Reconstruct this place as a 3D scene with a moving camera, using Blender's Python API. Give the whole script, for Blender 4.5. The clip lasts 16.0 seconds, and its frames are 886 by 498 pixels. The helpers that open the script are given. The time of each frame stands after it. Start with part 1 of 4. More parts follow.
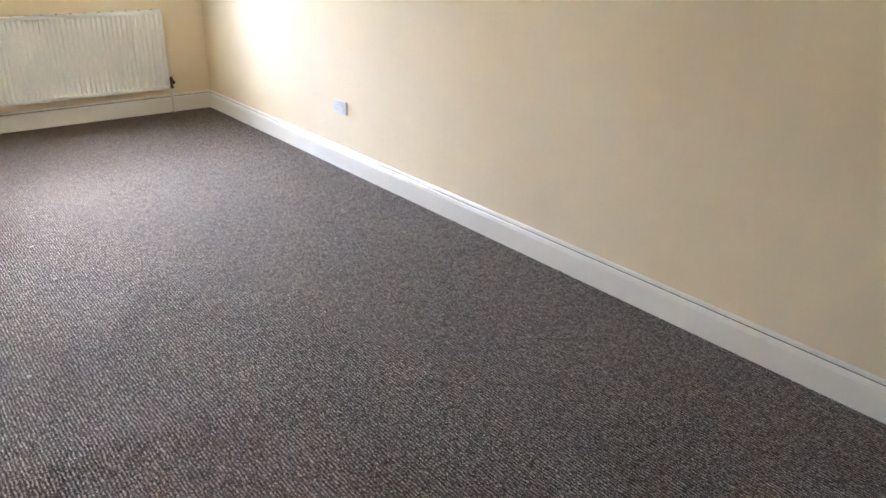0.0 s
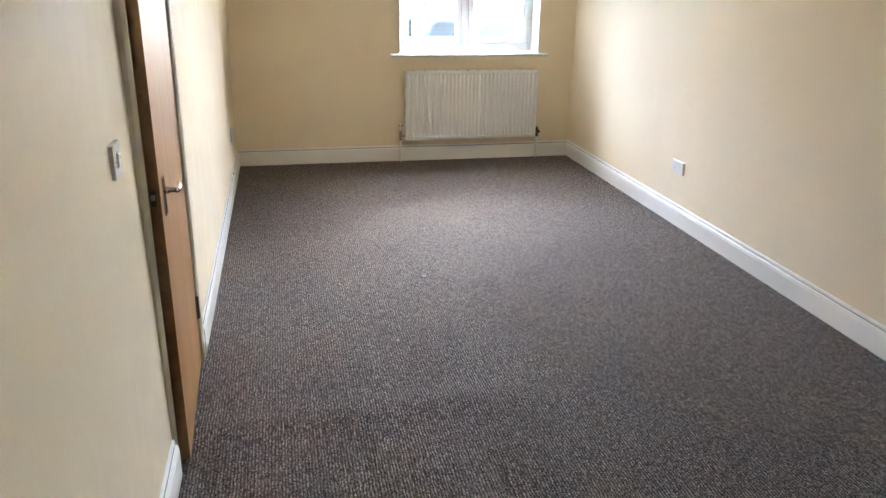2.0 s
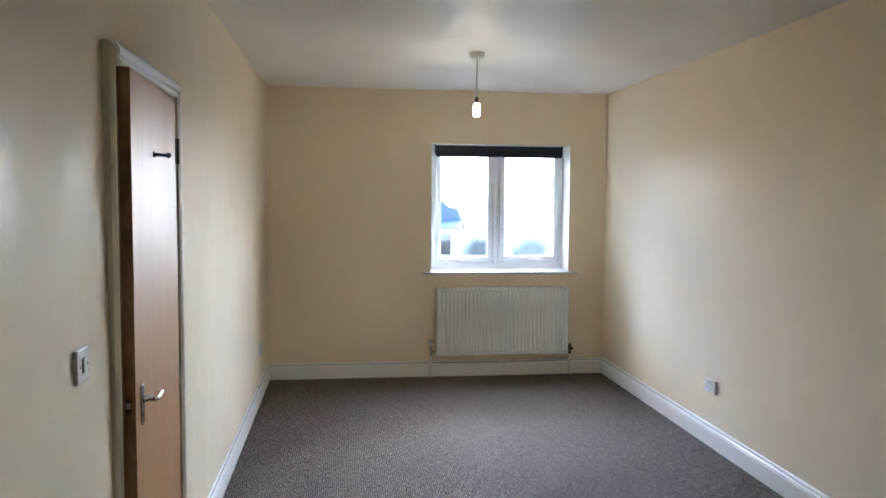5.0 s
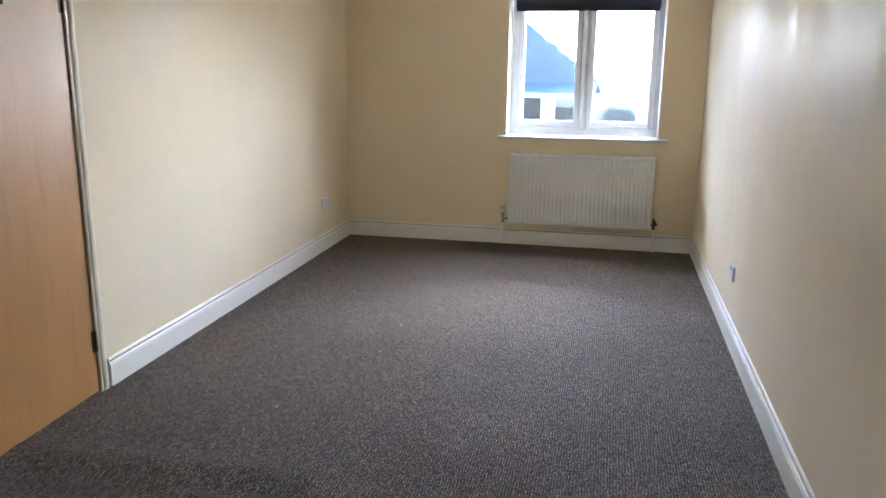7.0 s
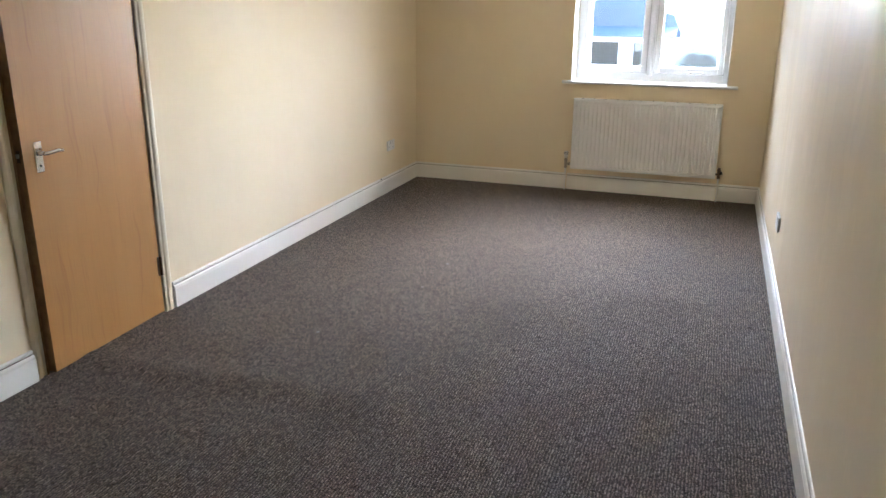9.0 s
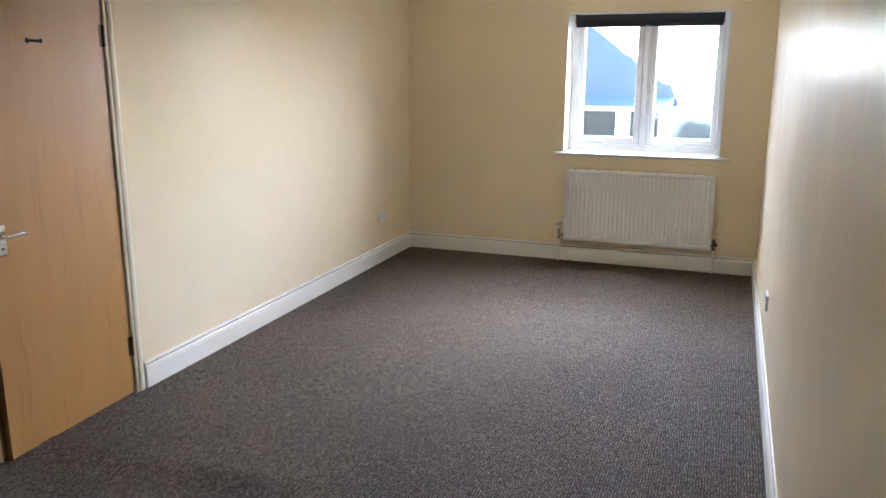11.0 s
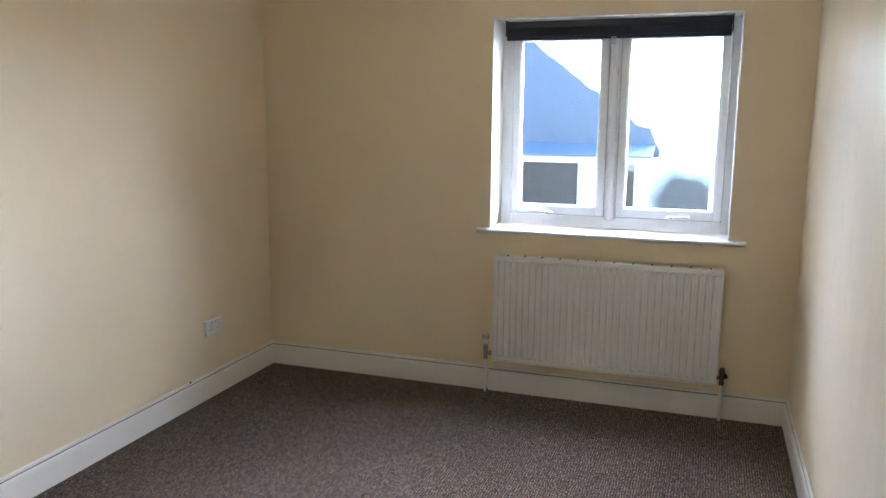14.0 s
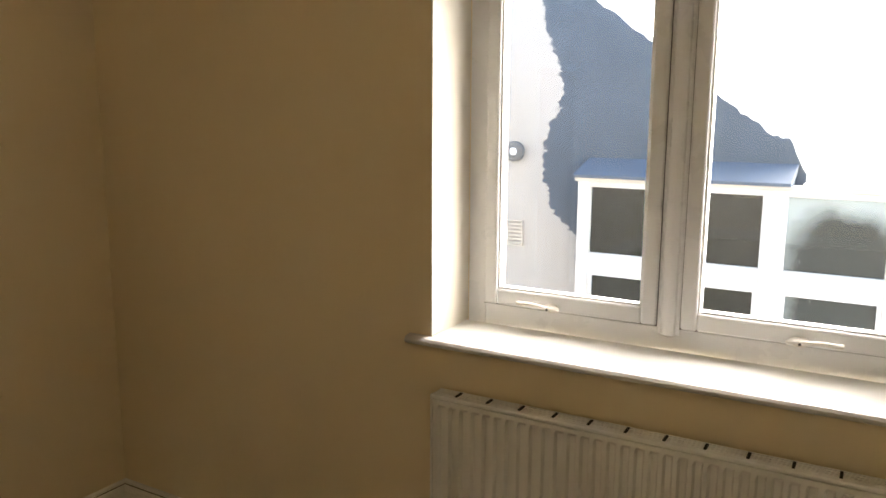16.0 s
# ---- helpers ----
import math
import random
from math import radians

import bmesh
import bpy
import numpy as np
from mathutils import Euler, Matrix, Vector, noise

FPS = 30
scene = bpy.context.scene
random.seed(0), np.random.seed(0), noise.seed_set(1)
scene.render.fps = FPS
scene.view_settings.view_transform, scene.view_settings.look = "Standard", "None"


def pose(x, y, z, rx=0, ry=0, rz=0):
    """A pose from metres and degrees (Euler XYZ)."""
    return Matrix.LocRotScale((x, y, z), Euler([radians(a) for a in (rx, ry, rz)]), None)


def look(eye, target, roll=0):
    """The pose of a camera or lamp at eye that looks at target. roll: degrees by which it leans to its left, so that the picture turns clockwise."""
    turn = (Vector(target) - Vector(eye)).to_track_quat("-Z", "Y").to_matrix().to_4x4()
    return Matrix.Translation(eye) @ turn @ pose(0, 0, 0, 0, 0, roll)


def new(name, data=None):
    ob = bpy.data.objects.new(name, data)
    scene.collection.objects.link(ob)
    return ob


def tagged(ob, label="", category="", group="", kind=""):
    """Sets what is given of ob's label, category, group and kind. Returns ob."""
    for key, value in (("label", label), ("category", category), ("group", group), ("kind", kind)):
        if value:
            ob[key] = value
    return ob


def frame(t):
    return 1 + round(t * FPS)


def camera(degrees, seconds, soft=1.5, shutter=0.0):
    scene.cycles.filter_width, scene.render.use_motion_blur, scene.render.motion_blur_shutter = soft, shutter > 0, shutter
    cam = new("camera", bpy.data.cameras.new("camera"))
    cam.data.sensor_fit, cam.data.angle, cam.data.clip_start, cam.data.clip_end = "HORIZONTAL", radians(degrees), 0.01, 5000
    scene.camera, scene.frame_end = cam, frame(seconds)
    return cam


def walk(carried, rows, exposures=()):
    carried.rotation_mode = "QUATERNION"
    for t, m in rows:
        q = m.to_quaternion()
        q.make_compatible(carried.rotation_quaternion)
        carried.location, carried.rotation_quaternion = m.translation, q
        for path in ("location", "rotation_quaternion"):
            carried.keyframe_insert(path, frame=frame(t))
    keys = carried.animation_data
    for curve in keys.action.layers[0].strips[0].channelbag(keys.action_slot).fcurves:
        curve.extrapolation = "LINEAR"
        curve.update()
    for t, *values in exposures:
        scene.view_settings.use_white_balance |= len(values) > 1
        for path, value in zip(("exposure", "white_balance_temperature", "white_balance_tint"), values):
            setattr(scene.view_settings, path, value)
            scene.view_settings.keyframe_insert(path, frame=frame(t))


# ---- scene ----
cam = camera(59.7, 16.0)
PATH = [
    (0, (0.012, -0.025, 1.478), (1.156, 1.416, 0.695), 1.2),
    (0.5, (-0.045, -0.257, 1.511), (0.773, 1.392, 0.73), 1.6),
    (1, (-0.089, -0.4, 1.532), (0.479, 1.35, 0.747), 1.3),
    (1.5, (-0.165, -0.51, 1.556), (0.269, 1.285, 0.789), 1.0),
    (2, (-0.154, -0.596, 1.636), (0.231, 1.246, 0.957), 0.8),
    (2.5, (-0.157, -0.628, 1.667), (0.217, 1.269, 1.154), 0.7),
    (3, (-0.149, -0.656, 1.689), (0.225, 1.277, 1.339), 0.6),
    (3.5, (-0.149, -0.641, 1.694), (0.23, 1.312, 1.486), 0.7),
    (5.8, (0.662, -0.492, 1.567), (0.677, 1.504, 1.438), 0.6),
    (6, (0.876, -0.461, 1.575), (0.805, 1.528, 1.385), 0.7),
    (6.5, (1.352, -0.444, 1.549), (1.097, 1.51, 1.206), 0.7),
    (7, (1.724, -0.407, 1.53), (1.322, 1.497, 1.066), 0.6),
    (7.5, (1.944, -0.367, 1.516), (1.442, 1.491, 0.97), 0.4),
    (8, (2.078, -0.378, 1.497), (1.506, 1.447, 0.912), 0.3),
    (8.5, (2.064, -0.486, 1.523), (1.447, 1.319, 0.921), 0.2),
    (8.7, (2.051, -0.504, 1.536), (1.428, 1.297, 0.93), 0.4),
    (11, (2.207, -0.339, 1.634), (1.53, 1.487, 1.18), 0.2),
    (11.5, (2.138, -0.216, 1.592), (1.478, 1.624, 1.17), 0.4),
    (12, (2.078, 0.146, 1.581), (1.412, 1.985, 1.166), 0.4),
    (12.5, (2.072, 0.574, 1.601), (1.403, 2.415, 1.195), 0.3),
    (13, (2.09, 1.08, 1.642), (1.424, 2.924, 1.251), 0.3),
    (13.5, (2.027, 1.57, 1.586), (1.369, 3.426, 1.231), 0.4),
    (14, (2.015, 2.085, 1.577), (1.374, 3.948, 1.233), 0.4),
    (14.5, (1.994, 2.672, 1.606), (1.365, 4.538, 1.256), 0.4),
    (15, (1.977, 3.248, 1.595), (1.315, 5.105, 1.258), 0.5),
    (15.5, (2.04, 3.82, 1.617), (1.279, 5.637, 1.274), 0.4),
    (16, (1.984, 4.361, 1.59), (1.002, 6.07, 1.248), 0.3),
]
EXPOSURES = [
    (0.0, 5.85, 5300, 11), (2.0, 5.47, 5300, 11), (3.5, 5.0, 5100, 11), (6.0, 4.78, 4900, 11), (7.2, 5.0, 5150, 11),
    (8.5, 5.17, 5400, 11), (11.0, 5.07, 5250, 11), (12.5, 4.85, 5250, 11), (14.5, 4.63, 5150, 12), (15.2, 4.48, 6250, 13),
    (16.0, 3.8, 7500, 13),
]
walk(cam, [(t, look(eye, target, roll)) for t, eye, target, roll in PATH], EXPOSURES)

# ---- light ----
world = bpy.data.worlds.new("sky")
scene.world = world
world.use_nodes = True
wt = world.node_tree
sky = wt.nodes.new("ShaderNodeTexSky")
sky.sky_type = "NISHITA"
sky.sun_disc = False
sky.sun_elevation = radians(38)
sky.sun_rotation = radians(20)
sky.dust_density = 1.6
sky.air_density = 1.0
wt.nodes["Background"].inputs["Strength"].default_value = 0.15
wt.links.new(sky.outputs["Color"], wt.nodes["Background"].inputs["Color"])

sun = new("sun", bpy.data.lights.new("sun", "SUN"))
sun.data.energy = 2.8
sun.data.angle = radians(92)
sun.data.color = (0.97, 0.96, 0.94)
sun.matrix_world = look((4.9, 16.0, 6.3), (1.4, 6.4, 1.4))


# ---- materials ----
class Nodes:
    """A small wrapper to write a material's nodes in few lines."""

    def __init__(self, name):
        self.mat = bpy.data.materials.new(name)
        self.mat.use_nodes = True
        self.tree = self.mat.node_tree
        self.bsdf = self.tree.nodes["Principled BSDF"]
        self.out = self.tree.nodes["Material Output"]

    def node(self, kind, **values):
        n = self.tree.nodes.new(kind)
        for key, value in values.items():
            n.inputs[key.replace("_", " ")].default_value = value
        return n

    def link(self, a, b):
        self.tree.links.new(a, b)

    def coords(self, scale=(1, 1, 1), source="Object"):
        tc = self.node("ShaderNodeTexCoord")
        mp = self.node("ShaderNodeMapping", Scale=scale)
        self.link(tc.outputs[source], mp.inputs["Vector"])
        return mp.outputs["Vector"]

    def position(self, scale=(1, 1, 1)):
        g = self.node("ShaderNodeNewGeometry")
        mp = self.node("ShaderNodeMapping", Scale=scale)
        self.link(g.outputs["Position"], mp.inputs["Vector"])
        return mp.outputs["Vector"]

    def noise(self, vector, scale, detail=4.0, rough=0.55):
        n = self.node("ShaderNodeTexNoise", Scale=scale, Detail=detail, Roughness=rough)
        self.link(vector, n.inputs["Vector"])
        return n.outputs["Fac"]

    def ramp(self, fac, stops):
        r = self.node("ShaderNodeValToRGB")
        el = r.color_ramp.elements
        while len(el) < len(stops):
            el.new(0.5)
        for e, (p, c) in zip(el, stops):
            e.position = p
            e.color = (*c, 1) if len(c) == 3 else c
        self.link(fac, r.inputs["Fac"])
        return r.outputs["Color"]

    def grey(self, fac, a, b, p=0.3, q=0.7):
        return self.ramp(fac, [(p, (a, a, a)), (q, (b, b, b))])

    def math(self, op, a, b):
        n = self.node("ShaderNodeMath")
        n.operation = op
        for k, v in enumerate((a, b)):
            if isinstance(v, (int, float)):
                n.inputs[k].default_value = v
            else:
                self.link(v, n.inputs[k])
        return n.outputs["Value"]

    def mix(self, fac, a, b, blend="MIX"):
        n = self.tree.nodes.new("ShaderNodeMix")
        n.data_type = "RGBA"
        n.blend_type = blend
        for k, v in ((0, fac), (6, a), (7, b)):
            if isinstance(v, (int, float)):
                n.inputs[k].default_value = v
            elif isinstance(v, tuple):
                n.inputs[k].default_value = (*v, 1)
            else:
                self.link(v, n.inputs[k])
        return n.outputs[2]

    def bump(self, height, strength, distance=0.01, under=None):
        b = self.node("ShaderNodeBump", Strength=strength, Distance=distance)
        self.link(height, b.inputs["Height"])
        if under is not None:
            self.link(under, b.inputs["Normal"])
        return b.outputs["Normal"]

    def finish(self, color=None, rough=None, normal=None, metal=0.0):
        for key, value in (("Base Color", color), ("Roughness", rough), ("Normal", normal)):
            if value is None:
                continue
            if isinstance(value, tuple):
                self.bsdf.inputs[key].default_value = (*value, 1)
            elif isinstance(value, (int, float)):
                self.bsdf.inputs[key].default_value = value
            else:
                self.link(value, self.bsdf.inputs[key])
        self.bsdf.inputs["Metallic"].default_value = metal
        return self.mat


# dull touch-ups on the silk paint: x, y, z of the centre, half width, half height
DULL_PATCHES = (
    (-0.58, 0.93, 1.58, 0.14, 0.13), (-0.58, 0.62, 1.52, 0.13, 0.16), (-0.58, 0.66, 1.74, 0.13, 0.07), (-0.58, 1.18, 1.63, 0.06, 0.07),
    (-0.58, 1.50, 1.36, 0.06, 0.10), (-0.57, 2.92, 1.72, 0.10, 0.16), (-0.57, 3.55, 1.55, 0.13, 0.22), (2.47, 3.66, 1.55, 0.32, 0.60),
    (2.47, 2.78, 1.60, 0.16, 0.55), (2.47, 3.10, 1.78, 0.06, 0.10),
)


def wall_paint():
    n = Nodes("magnolia_silk_paint")
    v = n.position()
    streak = n.noise(n.position((1.0, 1.0, 0.16)), 6.0, 3.0)
    patch = n.noise(n.position((1.0, 1.0, 0.5)), 2.6, 4.0, 0.6)
    fine = n.noise(v, 260.0, 2.0)
    dull = n.grey(patch, 0.0, 1.0, 0.53, 0.62)
    color = n.mix(n.grey(n.noise(v, 1.3, 4.0), 0.0, 1.0, 0.35, 0.68), (0.868, 0.750, 0.538), (0.845, 0.722, 0.506))
    color = n.mix(n.math("MULTIPLY", dull, 0.12), color, (0.80, 0.70, 0.50))
    rough = n.math("ADD", n.grey(streak, 0.52, 0.66, 0.35, 0.62), n.math("MULTIPLY", dull, 0.12))
    nrm = n.bump(streak, 0.13, 0.03)
    nrm = n.bump(patch, 0.03, 0.02, nrm)
    nrm = n.bump(fine, 0.05, 0.001, nrm)
    # silk sheen, cut by dull touched-up patches with ragged edges
    brush = n.noise(n.position((1.0, 1.0, 0.10)), 15.0, 4.0, 0.6)
    wave = n.noise(n.position((1.0, 1.0, 0.22)), 5.5, 3.0, 0.5)
    rag = n.math("MULTIPLY", n.math("SUBTRACT", n.noise(n.position((1.0, 1.0, 0.6)), 7.0, 5.0, 0.6), 0.5), 2.4)
    dry = n.grey(n.noise(n.position((1.0, 1.0, 0.5)), 3.1, 5.0, 0.6), 0.0, 1.0, 0.555, 0.580)
    split = n.node("ShaderNodeSeparateXYZ")
    n.link(v, split.inputs[0])
    for px, py, pz, ry, rz in DULL_PATCHES:
        far = rag
        for axis, centre, half in (("X", px, 0.6), ("Y", py, ry), ("Z", pz, rz)):
            q = n.math("DIVIDE", n.math("SUBTRACT", split.outputs[axis], centre), half)
            far = n.math("ADD", far, n.math("MULTIPLY", q, q))
        dry = n.math("MAXIMUM", dry, n.grey(far, 1.0, 0.0, 0.93, 0.99))
    sheen = n.grey(dry, 0.072, 0.008, 0.0, 1.0)
    n.link(sheen, n.bsdf.inputs["Coat Weight"])
    n.link(n.math("ADD", n.grey(brush, 0.15, 0.27, 0.35, 0.65), n.math("MULTIPLY", dry, 0.10)), n.bsdf.inputs["Coat Roughness"])
    n.link(n.bump(brush, 0.26, 0.012, n.bump(wave, 0.32, 0.03)), n.bsdf.inputs["Coat Normal"])
    n.bsdf.inputs["Specular IOR Level"].default_value = 0.06
    return n.finish(color, rough, nrm)


def ceiling_paint():
    n = Nodes("white_ceiling_emulsion")
    v = n.position()
    color = n.mix(n.grey(n.noise(v, 2.2, 5.0), 0.0, 1.0, 0.3, 0.7), (0.87, 0.845, 0.79), (0.84, 0.81, 0.75))
    nrm = n.bump(n.noise(v, 180.0, 2.0), 0.08, 0.001)
    return n.finish(color, n.grey(n.noise(v, 3.0), 0.45, 0.6), n.bump(n.noise(v, 3.0, 3.0), 0.12, 0.03, nrm))


def gloss_paint(name, base, dirty, rough=0.28):
    n = Nodes(name)
    v = n.position()
    color = n.mix(n.grey(n.noise(v, 2.5, 3.0), 0.0, 0.4, 0.40, 0.8), base, dirty)
    r = n.grey(n.noise(v, 3.0, 2.0), rough, rough + 0.015)
    return n.finish(color, r, n.bump(n.noise(n.position((1, 1, 1)), 40.0, 3.0), 0.02, 0.002))


RIB = 0.0115


def carpet():
    n = Nodes("grey_brown_ribbed_loop_carpet")
    v = n.position()
    ribs = n.noise(n.position((1.0, 0.14, 1.0)), 190.0, 2.0, 0.6)
    loops = n.node("ShaderNodeTexVoronoi", Scale=1.0)
    n.link(n.position((230.0, 165.0, 230.0)), loops.inputs["Vector"])
    tone = n.node("ShaderNodeSeparateColor")
    n.link(loops.outputs["Color"], tone.inputs[0])
    fleck = n.noise(n.position((1.4, 0.7, 1.0)), 170.0, 3.0, 0.8)
    blot = n.noise(v, 24.0, 4.0, 0.65)
    wide = n.noise(v, 2.1, 4.0)
    mixed = n.math("ADD", n.math("MULTIPLY", tone.outputs[0], 0.44), n.math("MULTIPLY", fleck, 0.70))
    color = n.ramp(mixed, [(0.26, (0.010, 0.007, 0.005)), (0.50, (0.132, 0.101, 0.077)), (0.68, (0.350, 0.275, 0.214)), (0.86, (0.560, 0.455, 0.365))])
    color = n.mix(n.grey(blot, 0.0, 0.22, 0.42, 0.72), color, (0.050, 0.035, 0.026))
    color = n.mix(n.grey(wide, 0.0, 0.18, 0.4, 0.7), color, (0.092, 0.072, 0.059))
    color = n.mix(n.grey(ribs, 0.55, 0.0, 0.38, 0.53), color, (0.018, 0.013, 0.010))
    split = n.node("ShaderNodeSeparateXYZ")
    n.link(v, split.inputs[0])
    phase = n.math("ADD", n.math("MULTIPLY", split.outputs["X"], 2 * math.pi / RIB), n.math("MULTIPLY", n.noise(n.position((1.0, 0.6, 1.0)), 36.0, 3.0), 8.5))
    rib = n.math("MULTIPLY", n.math("ADD", n.math("SINE", phase, 0.0), 1.0), 0.5)
    color = n.mix(n.grey(rib, 0.74, 0.0, 0.10, 0.62), color, (0.034, 0.026, 0.020))
    high = n.math("ADD", n.math("MULTIPLY", ribs, 1.4), n.math("MULTIPLY", loops.outputs["Distance"], -0.9))
    high = n.math("ADD", high, n.math("ADD", n.math("MULTIPLY", fleck, 0.9), n.math("MULTIPLY", rib, 1.2)))
    n.bsdf.inputs["Specular IOR Level"].default_value = 0.07
    n.bsdf.inputs["Sheen Weight"].default_value = 0.05
    n.bsdf.inputs["Sheen Roughness"].default_value = 0.35
    return n.finish(color, 0.65, n.bump(high, 0.8, 0.005))


def door_veneer():
    n = Nodes("orange_oak_foil_veneer")
    broad = n.noise(n.coords((1.0, 5.0, 0.45)), 1.0, 3.0)
    grain = n.noise(n.coords((1.0, 150.0, 3.0)), 1.0, 3.0, 0.6)
    warp = n.node("ShaderNodeVectorMath")
    warp.operation = "ADD"
    n.link(n.coords((1.0, 34.0, 1.5)), warp.inputs[0])
    bend = n.node("ShaderNodeCombineXYZ")
    n.link(n.math("MULTIPLY", n.noise(n.coords((1.0, 3.0, 3.0)), 1.0, 2.0), 4.0), bend.inputs["Y"])
    n.link(bend.outputs[0], warp.inputs[1])
    flame = n.grey(n.noise(warp.outputs[0], 1.0, 2.0, 0.5), 0.0, 1.0, 0.60, 0.72)
    n.bsdf.inputs["Specular IOR Level"].default_value = 0.38
    color = n.mix(n.grey(broad, 0.0, 1.0, 0.35, 0.68), (0.490, 0.255, 0.082), (0.445, 0.225, 0.068))
    color = n.mix(n.grey(grain, 0.0, 0.24, 0.45, 0.75), color, (0.34, 0.155, 0.048))
    color = n.mix(n.math("MULTIPLY", flame, 0.42), color, (0.33, 0.150, 0.055))
    return n.finish(color, n.grey(broad, 0.36, 0.42), n.bump(grain, 0.03, 0.001))


def plain(name, color, rough, metal=0.0, vary=0.12, scale=30.0, bump=0.02):
    n = Nodes(name)
    v = n.coords()
    dark = tuple(c * (1 - 2.5 * vary) for c in color)
    col = n.mix(n.grey(n.noise(v, scale, 5.0), 0.0, 1.0, 0.4, 0.75), color, dark)
    r = n.grey(n.noise(v, scale * 2.3, 4.0), max(rough - 0.05, 0.02), min(rough + 0.08, 1))
    return n.finish(col, r, n.bump(n.noise(v, scale * 6, 3.0), bump, 0.001), metal)


def glass():
    n = Nodes("window_glass")
    n.tree.nodes.remove(n.bsdf)
    clear = n.node("ShaderNodeBsdfTransparent", Color=(0.97, 0.985, 0.98, 1))
    gloss = n.node("ShaderNodeBsdfGlossy", Roughness=0.01)
    fres = n.node("ShaderNodeFresnel", IOR=1.45)
    mix = n.node("ShaderNodeMixShader")
    n.link(fres.outputs["Fac"], mix.inputs[0])
    n.link(clear.outputs[0], mix.inputs[1])
    n.link(gloss.outputs[0], mix.inputs[2])
    # pale glare haze, put into the glass as a faint bluish translucent layer
    glare_haze = n.node("ShaderNodeBsdfTranslucent", Color=(0.80, 0.88, 1.0, 1))
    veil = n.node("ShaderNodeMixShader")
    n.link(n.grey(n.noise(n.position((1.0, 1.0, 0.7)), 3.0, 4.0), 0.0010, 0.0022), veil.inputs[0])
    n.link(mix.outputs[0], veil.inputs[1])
    n.link(glare_haze.outputs[0], veil.inputs[2])
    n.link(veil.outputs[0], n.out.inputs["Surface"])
    return n.mat


def dark_pane():
    n = Nodes("dark_reflecting_window_pane")
    v = n.position()
    color = n.mix(n.noise(v, 3.0, 3.0), (0.005, 0.007, 0.005), (0.012, 0.015, 0.011))
    return n.finish(color, 0.04, n.bump(n.noise(v, 2.5, 2.0), 0.03, 0.02))


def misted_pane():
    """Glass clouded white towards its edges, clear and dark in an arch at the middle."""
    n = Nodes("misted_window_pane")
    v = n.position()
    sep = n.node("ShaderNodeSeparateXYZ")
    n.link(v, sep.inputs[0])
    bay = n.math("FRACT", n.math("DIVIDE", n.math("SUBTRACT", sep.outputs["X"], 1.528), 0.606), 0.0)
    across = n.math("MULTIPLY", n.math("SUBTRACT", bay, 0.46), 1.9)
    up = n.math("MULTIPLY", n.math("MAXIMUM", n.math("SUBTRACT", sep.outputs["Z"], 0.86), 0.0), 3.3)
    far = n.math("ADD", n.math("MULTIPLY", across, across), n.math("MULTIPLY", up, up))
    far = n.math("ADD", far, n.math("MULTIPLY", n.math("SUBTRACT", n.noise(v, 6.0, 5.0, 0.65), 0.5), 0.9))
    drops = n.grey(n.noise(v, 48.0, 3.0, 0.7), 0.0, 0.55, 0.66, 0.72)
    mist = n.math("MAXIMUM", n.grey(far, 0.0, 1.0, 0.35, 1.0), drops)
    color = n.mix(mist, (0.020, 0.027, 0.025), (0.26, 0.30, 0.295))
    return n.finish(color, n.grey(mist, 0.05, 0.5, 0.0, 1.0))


def glowing(name, color, strength):
    n = Nodes(name)
    n.bsdf.inputs["Emission Color"].default_value = (*color, 1)
    n.bsdf.inputs["Emission Strength"].default_value = strength
    return n.finish((0.9, 0.85, 0.75), 0.2)


def patched_render():
    """Beige masonry paint, half covered by rough strokes of blue-grey paint."""
    n = Nodes("half_painted_masonry")
    v = n.position()
    sep = n.node("ShaderNodeSeparateXYZ")
    n.link(v, sep.inputs[0])
    height = n.math("MULTIPLY", sep.outputs["Z"], 0.25)
    edge = n.ramp(height, [(0.12, (0.33,) * 3), (0.21, (0.29,) * 3), (0.25, (0.12,) * 3), (0.30, (0.07,) * 3), (0.37, (0.07,) * 3), (0.42, (0.17,) * 3), (0.47, (0.16,) * 3), (0.53, (0.05,) * 3), (0.60, (0.0,) * 3)])
    stroke = n.noise(n.position((1.0, 1.0, 2.2)), 9.0, 5.0, 0.65)
    past = n.math("SUBTRACT", sep.outputs["X"], n.math("ADD", edge, n.math("MULTIPLY", n.math("SUBTRACT", stroke, 0.5), 0.20)))
    mask = n.grey(n.math("ADD", past, 0.5), 0.0, 1.0, 0.495, 0.505)
    spots = n.grey(n.noise(v, 16.0, 5.0, 0.7), 0.0, 0.7, 0.70, 0.73)
    blue = n.mix(n.grey(n.noise(v, 5.0, 5.0), 0.0, 1.0, 0.35, 0.7), (0.042, 0.056, 0.072), (0.052, 0.068, 0.087))
    blue = n.mix(spots, blue, (0.10, 0.11, 0.12))
    beige = n.mix(n.grey(n.noise(n.position((3.0, 3.0, 0.5)), 3.0, 4.0), 0.0, 1.0), (0.35, 0.32, 0.29), (0.30, 0.275, 0.25))
    nrm = n.bump(n.noise(v, 40.0, 4.0), 0.12, 0.003)
    return n.finish(n.mix(mask, beige, blue), 0.85, nrm)


def ground_mat():
    n = Nodes("pale_bounce_ground")
    v = n.position()
    # lightened so that it throws light up onto the ceiling
    color = n.mix(n.noise(v, 1.2, 6.0), (0.50, 0.485, 0.45), (0.60, 0.58, 0.54))
    return n.finish(color, 0.9, n.bump(n.noise(v, 40.0, 4.0), 0.3, 0.01))


